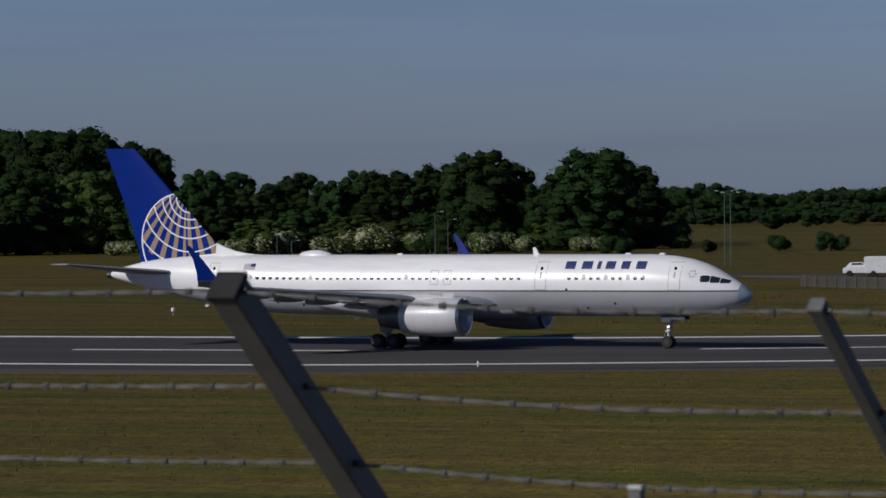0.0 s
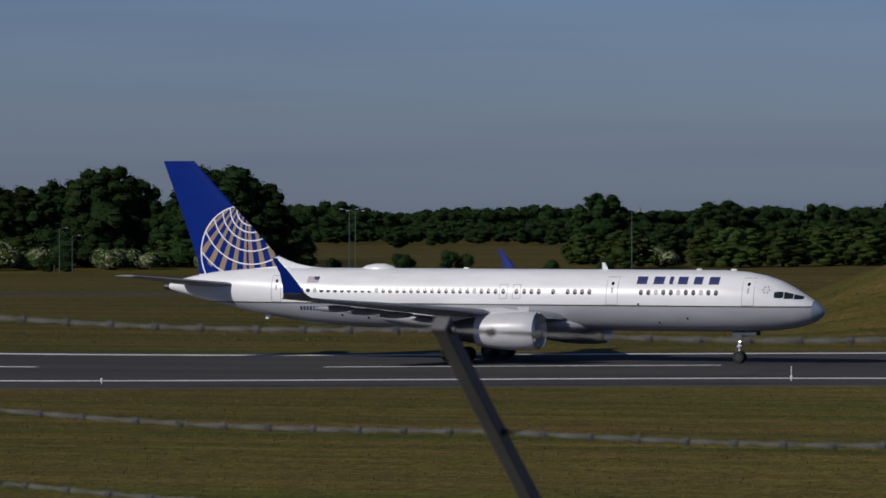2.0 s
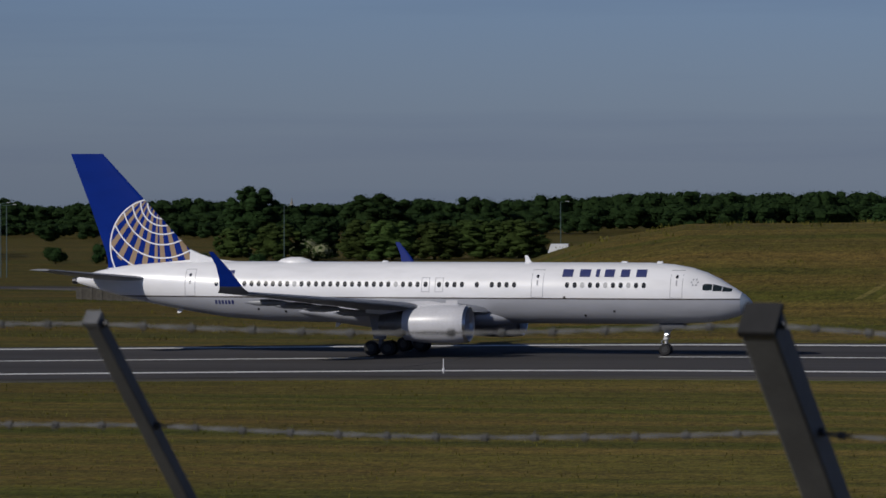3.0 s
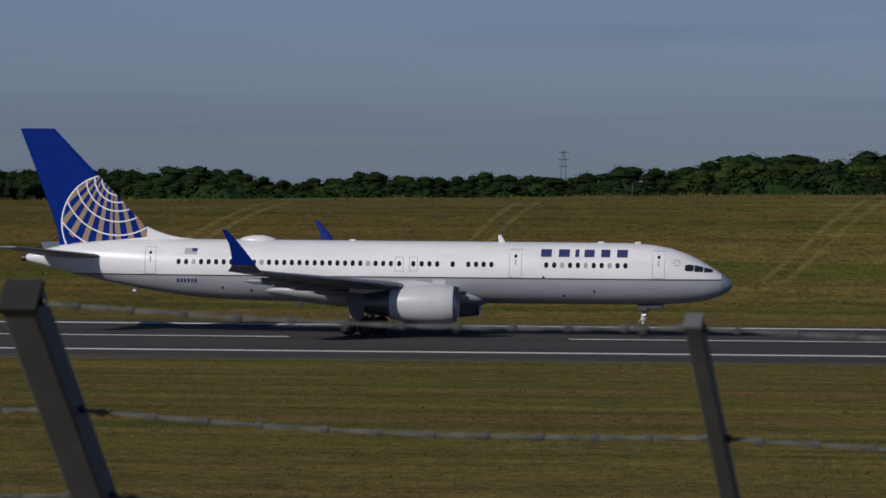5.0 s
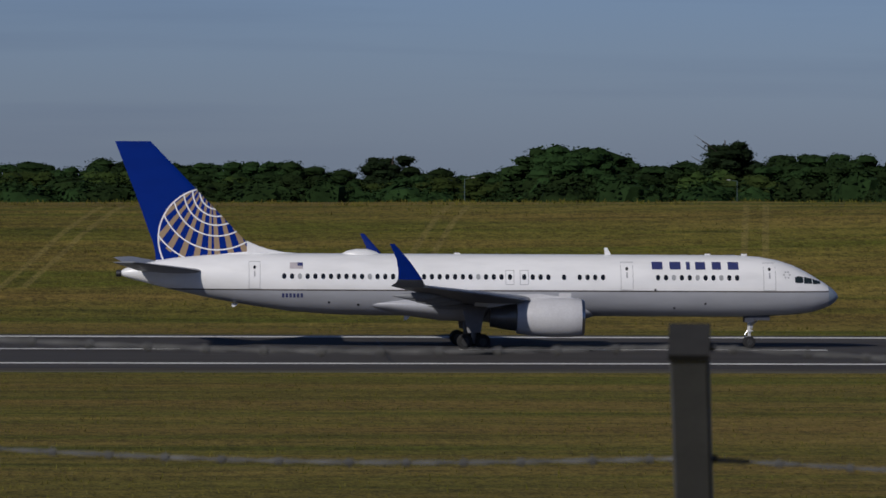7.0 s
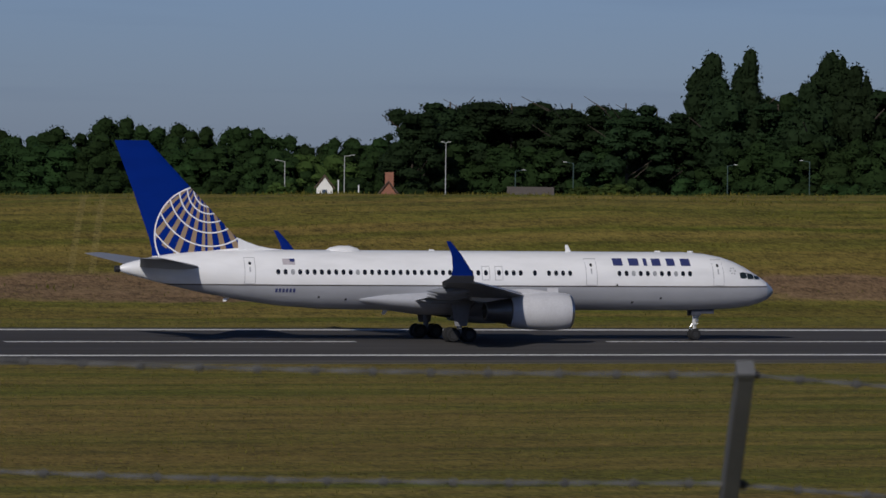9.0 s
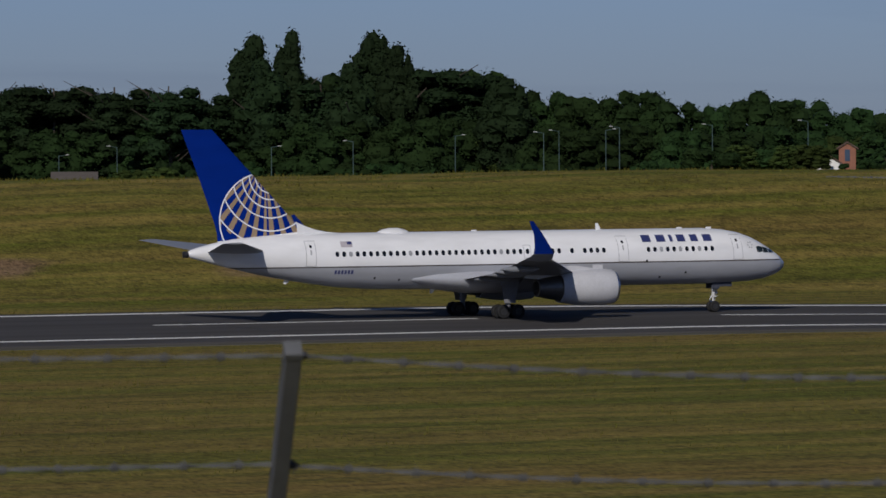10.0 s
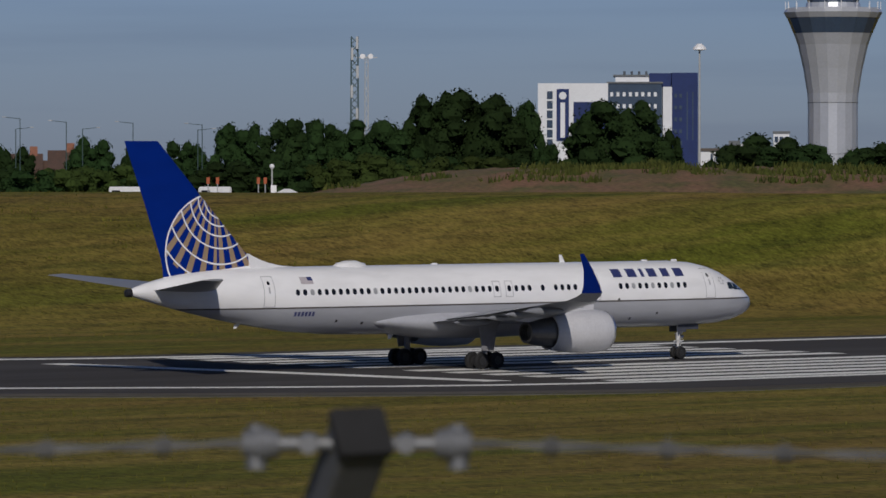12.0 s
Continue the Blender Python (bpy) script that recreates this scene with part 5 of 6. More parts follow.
def lamp_post(az, el, r, arm=1, eye=None, mat="lamp_post", reach=0.75, double=False):
    x, y = at(az, r, eye)
    h = CAM_Z + r * math.tan(radians(el)) - ground_z(x, y)
    ob = simple("street_lamp", "tall thin street lamp with one arm" if not double else "tall mast with a pair of lamps", "street lamp", x, y, "street lamps", turn=-az)
    bm = bmesh.new()
    tube(bm, (0, 0, -0.2), (0, 0, h), 0.075, 0.045, 8)
    part("pole", bm, M[mat], ob)
    for a in (arm, -arm) if double else (arm,):
        bm = bmesh.new()
        tube(bm, (0, 0, h - 0.05), (a * reach, 0, h + 0.05 + 0.04 * reach), 0.035, 0.028, 6)
        arm_ob = part("arm", bm, M[mat], ob)
        bm = bmesh.new()
        box(bm, min(a * (reach - 0.04), a * (reach + 0.38)), max(a * (reach - 0.04), a * (reach + 0.38)), -0.09, 0.09, h + 0.03 + 0.04 * reach, h + 0.12 + 0.04 * reach, 0.02)
        part("lamp_head", bm, M["pale_post"], arm_ob, "pale lamp head")


for az, el, arm in ((31.77, 0.48, -1), (31.72, 0.36, 1), (32.31, 0.44, -1), (32.50, 0.36, 1), (33.09, 0.43, -1), (33.90, 0.41, -1), (33.85, 0.35, 1)):
    lamp_post(az, el, 530, arm, EYE_END, reach=1.55)
for az, el, arm in ((16.23, -0.04, -1), (16.93, 0.03, 1), (19.62, -0.02, -1), (18.94, -0.12, 1), (21.43, -0.03, 1), (22.39, 0.03, -1), (23.59, 0.09, 1), (24.81, 0.14, -1), (25.52, 0.18, -1),
                    (24.63, 0.12, -1), (25.36, 0.15, 1), (26.61, 0.20, -1), (27.73, 0.24, -1), (1.88, -0.37, -1), (2.39, -0.34, -1), (-1.46, -0.40, 1), (8.74, -0.24, -1), (5.54, -0.23, 1)):
    lamp_post(az, el, 535, arm, mat="pale_post" if 15 < az < 17 else "lamp_post")
for az, el in ((-20.94, -0.61), (-20.79, -0.70), (-22.80, -0.83), (-22.63, -0.93), (-14.22, -0.43), (-10.97, -0.40)):
    lamp_post(az, el, 630, 1)
lamp_post(18.12, 0.20, 535, 1, mat="pale_post", reach=0.2, double=True)
for az, el in ((-17.54, -0.40), (-17.47, -0.42)):
    lamp_post(az, el, 570, 1, double=True)
for az, el in ((16.86, -0.25), (17.10, -0.31)):
    x, y = at(az, 530)
    ob = simple("white_post", "plain white post by the road", "post", x, y, "white posts")
    bm = bmesh.new()
    tube(bm, (0, 0, -0.2), (0, 0, CAM_Z + 530 * math.tan(radians(el)) - ground_z(x, y)), 0.075, 0.07, 8)
    part("pole", bm, M["white"], ob)


# road beyond the airfield, with its fence and traffic
def ribbon(name, pts, w, mat, label, category):
    bm = bmesh.new()
    prev = None
    for k, (px, py) in enumerate(pts):
        q = pts[min(k + 1, len(pts) - 1)]
        o = pts[max(k - 1, 0)]
        d = Vector((q[0] - o[0], q[1] - o[1], 0)).normalized()
        s = Vector((-d.y, d.x, 0)) * w / 2
        z = max(ground_z(px + s.x, py + s.y), ground_z(px - s.x, py - s.y), ground_z(px, py)) + 0.12
        row = [bm.verts.new((px + s.x, py + s.y, z)), bm.verts.new((px - s.x, py - s.y, z))]
        if prev:
            bm.faces.new((prev[0], prev[1], row[1], row[0]))
        prev = row
    r = bmesh.ops.extrude_face_region(bm, geom=bm.faces[:])
    for v in [g for g in r["geom"] if isinstance(g, bmesh.types.BMVert)]:
        v.co.z -= 0.3
    bmesh.ops.recalc_face_normals(bm, faces=bm.faces)
    tagged(part(name, bm, mat), label, category, kind="structure")


road_pts = [at(az, lookup([(-24, 520), (-17, 512), (-15.5, 497), (-12.5, 505)], az)) for az in [-24 + 0.4 * k for k in range(30)]]
ribbon("road", road_pts, 7.0, M["asphalt"], "narrow grey perimeter road across the grass", "road")


M["old_wood"] = material("weathered_wood", (0.11, 0.10, 0.085), 0.9, second=(0.07, 0.062, 0.05), scale=1.5, amount=0.7, fine=0.3)


def road_fence():
    post = bmesh.new()
    box(post, -0.07, 0.07, -0.07, 0.07, -0.3, 1.25, 0.02)
    rail = bmesh.new()
    # boards with shadow gaps, as one ribbed panel
    edge = []
    for k in range(10):
        u = -0.49 + 0.098 * k
        edge += [(u, 0.0), (u, -0.03), (u + 0.085, -0.03), (u + 0.085, 0.0)]
    edge += [(0.49, 0.04), (-0.49, 0.04)]
    loft(rail, [[(u, v, z) for u, v in edge] for z in (0.05, 1.13)])
    bmesh.ops.recalc_face_normals(rail, faces=rail.faces)
    ob = thing("board_fence", pose(0, 0, 0), "grey weathered close-boarded fence beside the road", "fence")
    p0 = part("post", post, M["old_wood"], ob)
    r0 = part("board_panel", rail, M["old_wood"], ob)
    first = True
    for k in range(36):
        az = -16.6 + 0.118 * k
        x, y = at(az, lookup([(-17, 470), (-15.6, 455), (-12.7, 462), (-11, 500)], az))
        m = pose(x, y, ground_z(x, y), 0, 0, -az)
        for src in (p0, r0):
            o = src if first else src.copy()
            if not first:
                scene.collection.objects.link(o)
            o.parent = ob
            o.matrix_basis = m
        first = False


road_fence()


def vehicle(name, label, category, az, r, shape, length, mat, turn):
    x, y = at(az, r)
    ob = thing(name, pose(x, y, ground_z(x, y) + 0.15, 0, 0, turn), label, category)
    w = 0.9
    outline = {
        "car": [(-0.5, 0.35), (-0.5, 0.85), (-0.42, 0.95), (-0.30, 1.42), (0.05, 1.46), (0.22, 0.98), (0.46, 0.86), (0.5, 0.6), (0.5, 0.35)],
        "van": [(-0.5, 0.4), (-0.5, 2.0), (-0.46, 2.1), (0.2, 2.1), (0.28, 2.0), (0.38, 1.45), (0.48, 1.2), (0.5, 0.9), (0.5, 0.4)],
    }[shape]
    glass = {"car": [(-0.27, 1.0), (-0.24, 1.36), (0.03, 1.38), (0.17, 1.0)], "van": [(0.2, 1.45), (0.2, 1.9), (0.27, 1.9), (0.36, 1.45)]}[shape]
    bm = bmesh.new()
    loft(bm, [[(u * length, s * (w if h < 1.0 or shape == "van" else w * 0.82), h) for u, h in outline] for s in (-1, 1)])
    bmesh.ops.recalc_face_normals(bm, faces=bm.faces)
    bmesh.ops.bevel(bm, geom=bm.edges[:], offset=0.04, segments=1, affect="EDGES")
    part("body", bm, mat, ob)
    for s in (-1, 1):
        bm = bmesh.new()
        o = w * (0.9 if shape == "car" else 1.0)
        loft(bm, [[(u * length, s * q, h) for u, h in glass] for q in (o - 0.05, o + 0.015)])
        bmesh.ops.recalc_face_normals(bm, faces=bm.faces)
        part("side_window", bm, M["window"], ob)
        for u in (-0.31, 0.32):
            bm = bmesh.new()
            wheel = wheel_mesh(0.33, 0.2)
            me = bpy.data.meshes.new("t")
            wheel.to_mesh(me)
            wheel.free()
            bm.from_mesh(me)
            bpy.data.meshes.remove(me)
            bmesh.ops.translate(bm, verts=bm.verts, vec=(u * length, s * (w - 0.08), 0.33))
            part("wheel", bm, M["rubber"], ob)
    return ob


CARS = [
    (vehicle("car", "small white hatchback driving on the perimeter road", "car", -16.1, 499, "car", 3.6, M["car_white"], 12), ((0, -15.95), (0.5, -15.72), (1.3, -15.3), (12, -9.8))),
    (vehicle("van", "white panel van driving on the perimeter road", "van", -15.6, 498, "van", 5.0, M["car_white"], 12), ((0, -15.62), (0.5, -15.12), (1.0, -14.64), (3.0, -12.7), (12, -8.2))),
    (vehicle("car", "pale blue car driving along the road fence", "car", -13.5, 503, "car", 4.2, M["car_blue"], 10), ((0, -14.6), (1.5, -13.5), (3.5, -12.0), (12, -8.5))),
]

x, y = at(-6.0, 500)
ob = thing("lorry", pose(x, y, ground_z(x, y) + 0.1, 0, 0, 8), "white and red lorry driving on the perimeter road", "lorry")
LORRY = ob
bm = bmesh.new()
box(bm, -5.0, 3.0, -1.2, 1.2, 0.9, 2.5, 0.06)
trailer = part("trailer", bm, M["red"], ob)
bm = bmesh.new()
box(bm, -4.2, -3.2, -1.23, -1.2, 1.4, 2.1)
box(bm, -2.6, -0.2, -1.23, -1.2, 1.5, 2.0)
part("badge_bar", bm, M["orange"], trailer)
bm = bmesh.new()
loft(bm, [[(u, s, h) for u, h in ((-7.2, 0.5), (-7.2, 2.0), (-6.9, 2.9), (-5.1, 2.9), (-5.1, 0.5))] for s in (-1.15, 1.15)])
bmesh.ops.recalc_face_normals(bm, faces=bm.faces)
part("cab", bm, M["car_white"], ob)
for u in (-6.3, 0.5, 1.8):
    bm = bmesh.new()
    tube(bm, (u, -1.2, 0.5), (u, 1.2, 0.5), 0.5, 0.5, 16)
    part("wheel", bm, M["rubber"], ob)


# ---- buildings and masts in the distance ----
def place(name, label, category, az, r, eye=None, group="", sink=0.0):
    """A thing whose local x runs to the right and local y away from the camera, based on the ground."""
    x, y = at(az, r, eye)
    return thing(name, pose(x, y, ground_z(x, y) - sink, 0, 0, -az), label, category, group)


def block(ob, name, x0, x1, y0, y1, z0, z1, mat, label="", bev=0.0):
    bm = bmesh.new()
    box(bm, x0, x1, y0, y1, z0, z1, bev)
    return part(name, bm, mat, ob, label)


def tower():
    ob = place("control_tower", "tall silver faceted control tower flaring to its cab", "control tower", 41.30, 640, EYE_END)
    bm = bmesh.new()
    lathe_z(bm, [(-0.5, 3.27), (19.8, 3.27), (21.2, 3.35), (24.4, 3.88), (27.5, 4.6), (29.0, 5.15)], 18)
    shaft = part("shaft", bm, M["tower"], ob, "ribbed silver metal shaft")
    bm = bmesh.new()
    lathe_z(bm, [(29.0, 5.17), (31.0, 6.0)], 18)
    part("window_band", bm, M["hotel_glass"], ob, "dark band of glazing under the deck")
    bm = bmesh.new()
    lathe_z(bm, [(31.0, 6.05), (31.7, 6.45), (32.3, 6.1), (32.4, 3.6), (33.0, 3.5)], 18)
    part("deck", bm, M["tower"], ob)
    bm = bmesh.new()
    lathe_z(bm, [(33.0, 3.3), (36.2, 4.1), (36.25, 4.2), (36.9, 3.6)], 18)
    part("cab", bm, M["hotel_glass"], ob, "dark glazed tower cab")
    for k in range(18):
        a = 2 * math.pi * k / 18
        bm = bmesh.new()
        tube(bm, (6.2 * math.cos(a), 6.2 * math.sin(a), 32.0), (6.2 * math.cos(a), 6.2 * math.sin(a), 33.1), 0.05, 0.05, 5)
        part("rail_post", bm, M["white"], ob)
    for z in (6.5, 13.2, 19.9):
        bm = bmesh.new()
        lathe_z(bm, [(z, 3.31), (z + 0.06, 3.31)], 18)
        part("seam_ring", bm, M["pylon"], shaft)


tower()


def hotel():
    s = 640 / 8625
    ob = place("hotel", "white and dark blue hotel block with small windows", "hotel", 38.78, 640, EYE_END)
    X = lambda px: (px - 1094) * s
    Z = lambda py: CAM_Z + (286 - py) * s
    base = 0.0
    left = block(ob, "white_wing", X(953), X(1077), 0, 14, base, Z(150), M["hotel_white"], "white clad gable wing")
    for k in range(6):
        block(left, "stair_window", X(969), X(979), -0.06, 0.2, Z(178 + 17 * k), Z(164 + 17 * k), M["hotel_glass"])
    ban = block(ob, "banner", X(986), X(1008), -0.12, -0.02, Z(252), Z(160), M["hotel_blue"], "tall dark blue banner sign")
    bm = bmesh.new()
    lathe_z(bm, [(-0.04, 0.5), (0.04, 0.5)], 20)
    bmesh.ops.transform(bm, matrix=Matrix.Translation((X(997), -0.16, Z(172))) @ Matrix.Rotation(radians(90), 4, "X"), verts=bm.verts)
    part("emblem", bm, M["hotel_white"], ban, "round pale emblem")
    block(ban, "writing_bar", X(993), X(1001), -0.17, -0.1, Z(246), Z(184), M["hotel_white"])
    block(ob, "blue_panel", X(1016), X(1076), -0.1, 0.0, base, Z(183), M["hotel_blue"])
    mid = block(ob, "grey_wing", X(1077), X(1172), 1.0, 14, base, Z(150), M["hotel_glass"], "grey glazed wing with rows of windows")
    block(ob, "roof_edge", X(1074), X(1174), 0.8, 14.2, Z(150) + 0.003, Z(147), M["pylon"])
    for row in range(6):
        for k in range(8):
            x0 = X(1081 + 11 * k)
            z0 = Z(173 + 21 * row)
            block(mid, "window", x0, x0 + 0.38, 0.9, 1.1, z0, z0 + 0.55, M["hotel_white"])
    block(ob, "white_pier", X(1174), X(1190), 0.4, 14, base, Z(156), M["hotel_white"])
    blue = block(ob, "blue_tower", X(1190), X(1236), 0.6, 14, base, Z(131), M["hotel_blue"], "dark blue clad end tower")
    block(ob, "blue_tower_top", X(1150), X(1189.5), 4, 13.5, Z(156), Z(131) - 0.004, M["hotel_blue"])
    for row in range(6):
        for k in range(2):
            x0, z0 = X(1194 + 9 * k), Z(175 + 21 * row)
            block(blue, "window", x0, x0 + 0.36, 0.5, 0.7, z0, z0 + 0.5, M["hotel_glass"])
    for k in range(2):
        block(blue, "light_strip", X(1216 + 10 * k), X(1218 + 10 * k), 0.5, 0.7, Z(250), Z(165), M["hotel_glass"])
    block(ob, "plant_room", X(1090), X(1149.5), 3, 12, Z(147), Z(137), M["hotel_white"], "white rooftop plant room")
    block(ob, "plant_roof", X(1086), X(1149.8), 2.8, 12.2, Z(137), Z(134), M["pylon"])
    for k in range(4):
        bm = bmesh.new()
        tube(bm, (X(1106 + 13 * k), 4, Z(134)), (X(1106 + 13 * k), 4, Z(128)), 0.15, 0.15, 8)
        part("roof_vent", bm, M["pylon"], ob)


hotel()


def lattice(ob, name, h, w0, w1, step, r, mat, x=0.0):
    bm = bmesh.new()
    n = max(2, int(h / step))
    wz = lambda z: w0 + (w1 - w0) * z / h
    corner = ((-1, -1), (1, -1), (1, 1), (-1, 1))
    for a, b in corner:
        tube(bm, (x + a * w0 / 2, b * w0 / 2, 0), (x + a * w1 / 2, b * w1 / 2, h), r, r * 0.8, 5)
    for k in range(n):
        z0, z1 = h * k / n, h * (k + 1) / n
        for i in range(4):
            a, b = corner[i], corner[(i + 1) % 4]
            p = Vector((x + a[0] * wz(z0) / 2, a[1] * wz(z0) / 2, z0))
            q = Vector((x + b[0] * wz(z1) / 2, b[1] * wz(z1) / 2, z1))
            tube(bm, p, q, r * 0.6, r * 0.6, 4)
    return part(name, bm, mat, ob)


ob = place("radio_mast", "pale lattice radio mast hung with aerials", "radio mast", 35.69, 600, EYE_END)
lattice(ob, "lattice", 27.6, 1.1, 0.8, 0.9, 0.11, M["lamp_post"])
for z, dx in ((27, 0.3), (25.6, -0.3), (23.4, 0.35), (21.0, -0.35), (18.2, 0.3)):
    block(ob, "panel_aerial", dx - 0.14, dx + 0.14, -0.7, -0.5, z - 0.9, z + 0.6, M["pale_post"])
ob = place("slim_mast", "slender lattice mast with dishes beside the radio mast", "radio mast", 35.83, 600, EYE_END)
lattice(ob, "lattice", 25.4, 0.5, 0.4, 1.2, 0.06, M["pale_post"])
for dx in (-0.5, 0.5):
    bm = bmesh.new()
    tube(bm, (dx, -0.3, 25.2), (dx, 0.1, 25.2), 0.32, 0.22, 12)
    part("dish", bm, M["white"], ob)
block(ob, "crossarm", -1.3, 1.3, -0.05, 0.05, 25.0, 25.12, M["pale_post"])

x, y = at(39.74, 610, EYE_END)
ob = thing("light_mast", pose(x, y, ground_z(x, y)), "tall thin floodlight mast with a ring of lamps", "light mast")
top = CAM_Z + 610 * math.tan(radians(1.33)) - ground_z(x, y)
bm = bmesh.new()
tube(bm, (0, 0, 0), (0, 0, top), 0.2, 0.1, 8)
part("pole", bm, M["pale_post"], ob)
bm = bmesh.new()
lathe_z(bm, [(top - 0.5, 0.3), (top - 0.4, 0.9), (top - 0.1, 0.8), (top + 0.35, 0.3)], 12)
part("lamp_ring", bm, M["white"], ob)

# low white terminal range and small old tower
s = 620 / 8625
ob = place("terminal", "low white terminal range with tall bays", "building", 40.05, 620, EYE_END)
zt = CAM_Z + (286 - 268) * s
X = lambda px: (px - 1283) * s
block(ob, "wall", X(1236), X(1328), 0, 6, 0, zt, M["hotel_white"])
block(ob, "roof", X(1234), X(1330), -0.2, 6.2, zt, zt + 0.35, M["slate"])
block(ob, "roof_box", X(1288), X(1308), 1, 4, zt + 0.35, zt + 1.3, M["pylon"])
block(ob, "roof_box", X(1309), X(1326), 1, 4, zt + 0.35, zt + 0.9, M["hotel_white"])
for k in range(8):
    block(ob, "bay_window", X(1256 + 9 * k), X(1260 + 9 * k), -0.08, 0.1, zt - 1.4, zt - 0.35, M["hotel_glass"])
ob = place("old_tower", "small white roof cabin with dark glazing", "building", 40.70, 615, EYE_END)
zt = CAM_Z + (286 - 232) * s
block(ob, "base", -1.0, 1.0, 0, 2, 0, zt - 0.5, M["hotel_white"])
for k in range(3):
    block(ob, "window", -0.85 + 0.62 * k, -0.4 + 0.62 * k, -0.06, 0.1, zt - 1.6, zt - 0.9, M["hotel_glass"])
block(ob, "roof", -1.1, 1.1, -0.1, 2.1, zt - 0.5, zt - 0.2, M["pylon"])


def gabled(ob, x0, x1, y0, y1, eaves, ridge, wall, roof, gable_front=False, chimney=True):
    """Walls with a pitched roof; the gable faces the camera if asked."""
    bm = bmesh.new()
    if gable_front:
        xm = (x0 + x1) / 2
        loft(bm, [[(x0, y, 0), (x1, y, 0), (x1, y, eaves), (xm, y, ridge), (x0, y, eaves)] for y in (y0, y1)])
    else:
        ym = (y0 + y1) / 2
        loft(bm, [[(x, y0, 0), (x, y1, 0), (x, y1, eaves), (x, ym, ridge), (x, y0, eaves)] for x in (x0, x1)])
    bmesh.ops.recalc_face_normals(bm, faces=bm.faces)
    part("wall", bm, wall, ob)
    bm = bmesh.new()
    t = 0.18
    if gable_front:
        for sx in (x0 - 0.25, x1 + 0.25):
            loft(bm, [[(sx, y, eaves - 0.1), (xm, y, ridge + 0.08), (xm, y, ridge + 0.08 + t), (sx, y, eaves - 0.1 + t)] for y in (y0 - 0.2, y1 + 0.2)])
    else:
        for sy in (y0 - 0.25, y1 + 0.25):
            loft(bm, [[(x, sy, eaves - 0.1), (x, ym, ridge + 0.08), (x, ym, ridge + 0.08 + t), (x, sy, eaves - 0.1 + t)] for x in (x0 - 0.2, x1 + 0.2)])
    bmesh.ops.recalc_face_normals(bm, faces=bm.faces)
    rf = part("roof", bm, roof, ob)
    if chimney:
        cx = x1 - 0.9
        block(rf, "chimney", cx - 0.45, cx + 0.45, (y0 + y1) / 2 - 0.4, (y0 + y1) / 2 + 0.4, ridge - 1.0, ridge + 1.1, M["brick"])


def house(label, az, el, r, w, gables, wall, roof, eye=None, drop=2.2, front=True, stack=False):
    x, y = at(az, r, eye)
    ob = place("house", label, "house", az, r, eye, "houses")
    ridge = CAM_Z + r * math.tan(radians(el)) - ground_z(x, y)
    gw = w / gables
    for k in range(gables):
        gabled(ob, -w / 2 + k * gw + 0.02, -w / 2 + (k + 1) * gw - 0.02, 0, 7, ridge - drop, ridge, wall, roof, front, stack and k == gables - 1)
        block(ob, "window", -w / 2 + (k + 0.35) * gw, -w / 2 + (k + 0.65) * gw, -0.06, 0.1, ridge - drop - 1.3, ridge - drop - 0.1, M["hotel_glass"])
    return ob


STEP = Vector((16.0, 26.0, 0))
house("white rendered house with three gables behind the bank", 29.53, 0.015, 475, 4.7, 3, M["render"], M["tile"], STEP, drop=1.5)
house("grey roofed house with pale gable half hidden by shrubs", 28.64, -0.01, 475, 2.8, 2, M["render"], M["tile"], STEP, drop=1.9)
house("brick house end with a brown tiled roof", 27.97, -0.03, 478, 1.8, 1, M["brick"], M["tile"], STEP, drop=0.5)
house("low bungalow with a pale gable", 27.75, -0.20, 474, 2.6, 1, M["render"], M["tile"], STEP, drop=0.8)
house("white gabled cottage among the trees", 16.70, -0.22, 500, 1.7, 1, M["render"], M["tile"], drop=1.2)
house("brick cottage with a steep red roof", 17.45, -0.28, 505, 2.0, 1, M["brick"], M["tile"], drop=1.4, stack=True)
house("brown roofed barn behind the bank", 19.12, -0.34, 490, 4.4, 1, M["brick"], M["slate"], drop=1.4, front=False)
for az, el in ((31.85, 0.04), (32.28, 0.08), (32.1, -0.04)):
    house("red brick house with tall chimneys among the trees", az, el, 566, 3.4, 1, M["brick"], M["tile"], EYE_END, drop=2.2, front=False, stack=True)

# small things at the far end of the field
for az, el, w in ((33.0, -0.32, 3.2), (34.05, -0.32, 3.2)):
    ob = place("parked_van", "white van roof showing over the bank", "van", az, 470, EYE_END, "vehicles behind the bank")
    z = CAM_Z + 470 * math.tan(radians(el)) - ground_z(*at(az, 470, EYE_END))
    block(ob, "body", -w / 2, w / 2, 0, 1.9, 0.4, z, M["car_white"], bev=0.15)
    block(ob, "side_window", -w / 2 + 0.3, -w / 2 + 1.1, -0.02, 0.05, z - 0.9, z - 0.35, M["window"])
    for sx in (-1, 1):
        bm = bmesh.new()
        tube(bm, (sx * w * 0.3, 0.0, 0.34), (sx * w * 0.3, 0.25, 0.34), 0.34, 0.34, 14)
        part("wheel", bm, M["rubber"], ob)
for az, el in ((33.97, -0.21), (34.08, -0.21), (34.56, -0.21), (34.64, -0.21)):
    ob = place("orange_board", "orange warning board on a post", "sign", az, 455, EYE_END, "orange boards")
    z = CAM_Z + 455 * math.tan(radians(el)) - ground_z(*at(az, 455, EYE_END))
    bm = bmesh.new()
    tube(bm, (0, 0, -0.2), (0, 0, z), 0.05)
    part("post", bm, M["pale_post"], ob)
    block(ob, "board", -0.15, 0.15, -0.09, -0.05, z - 0.6, z, M["orange"])
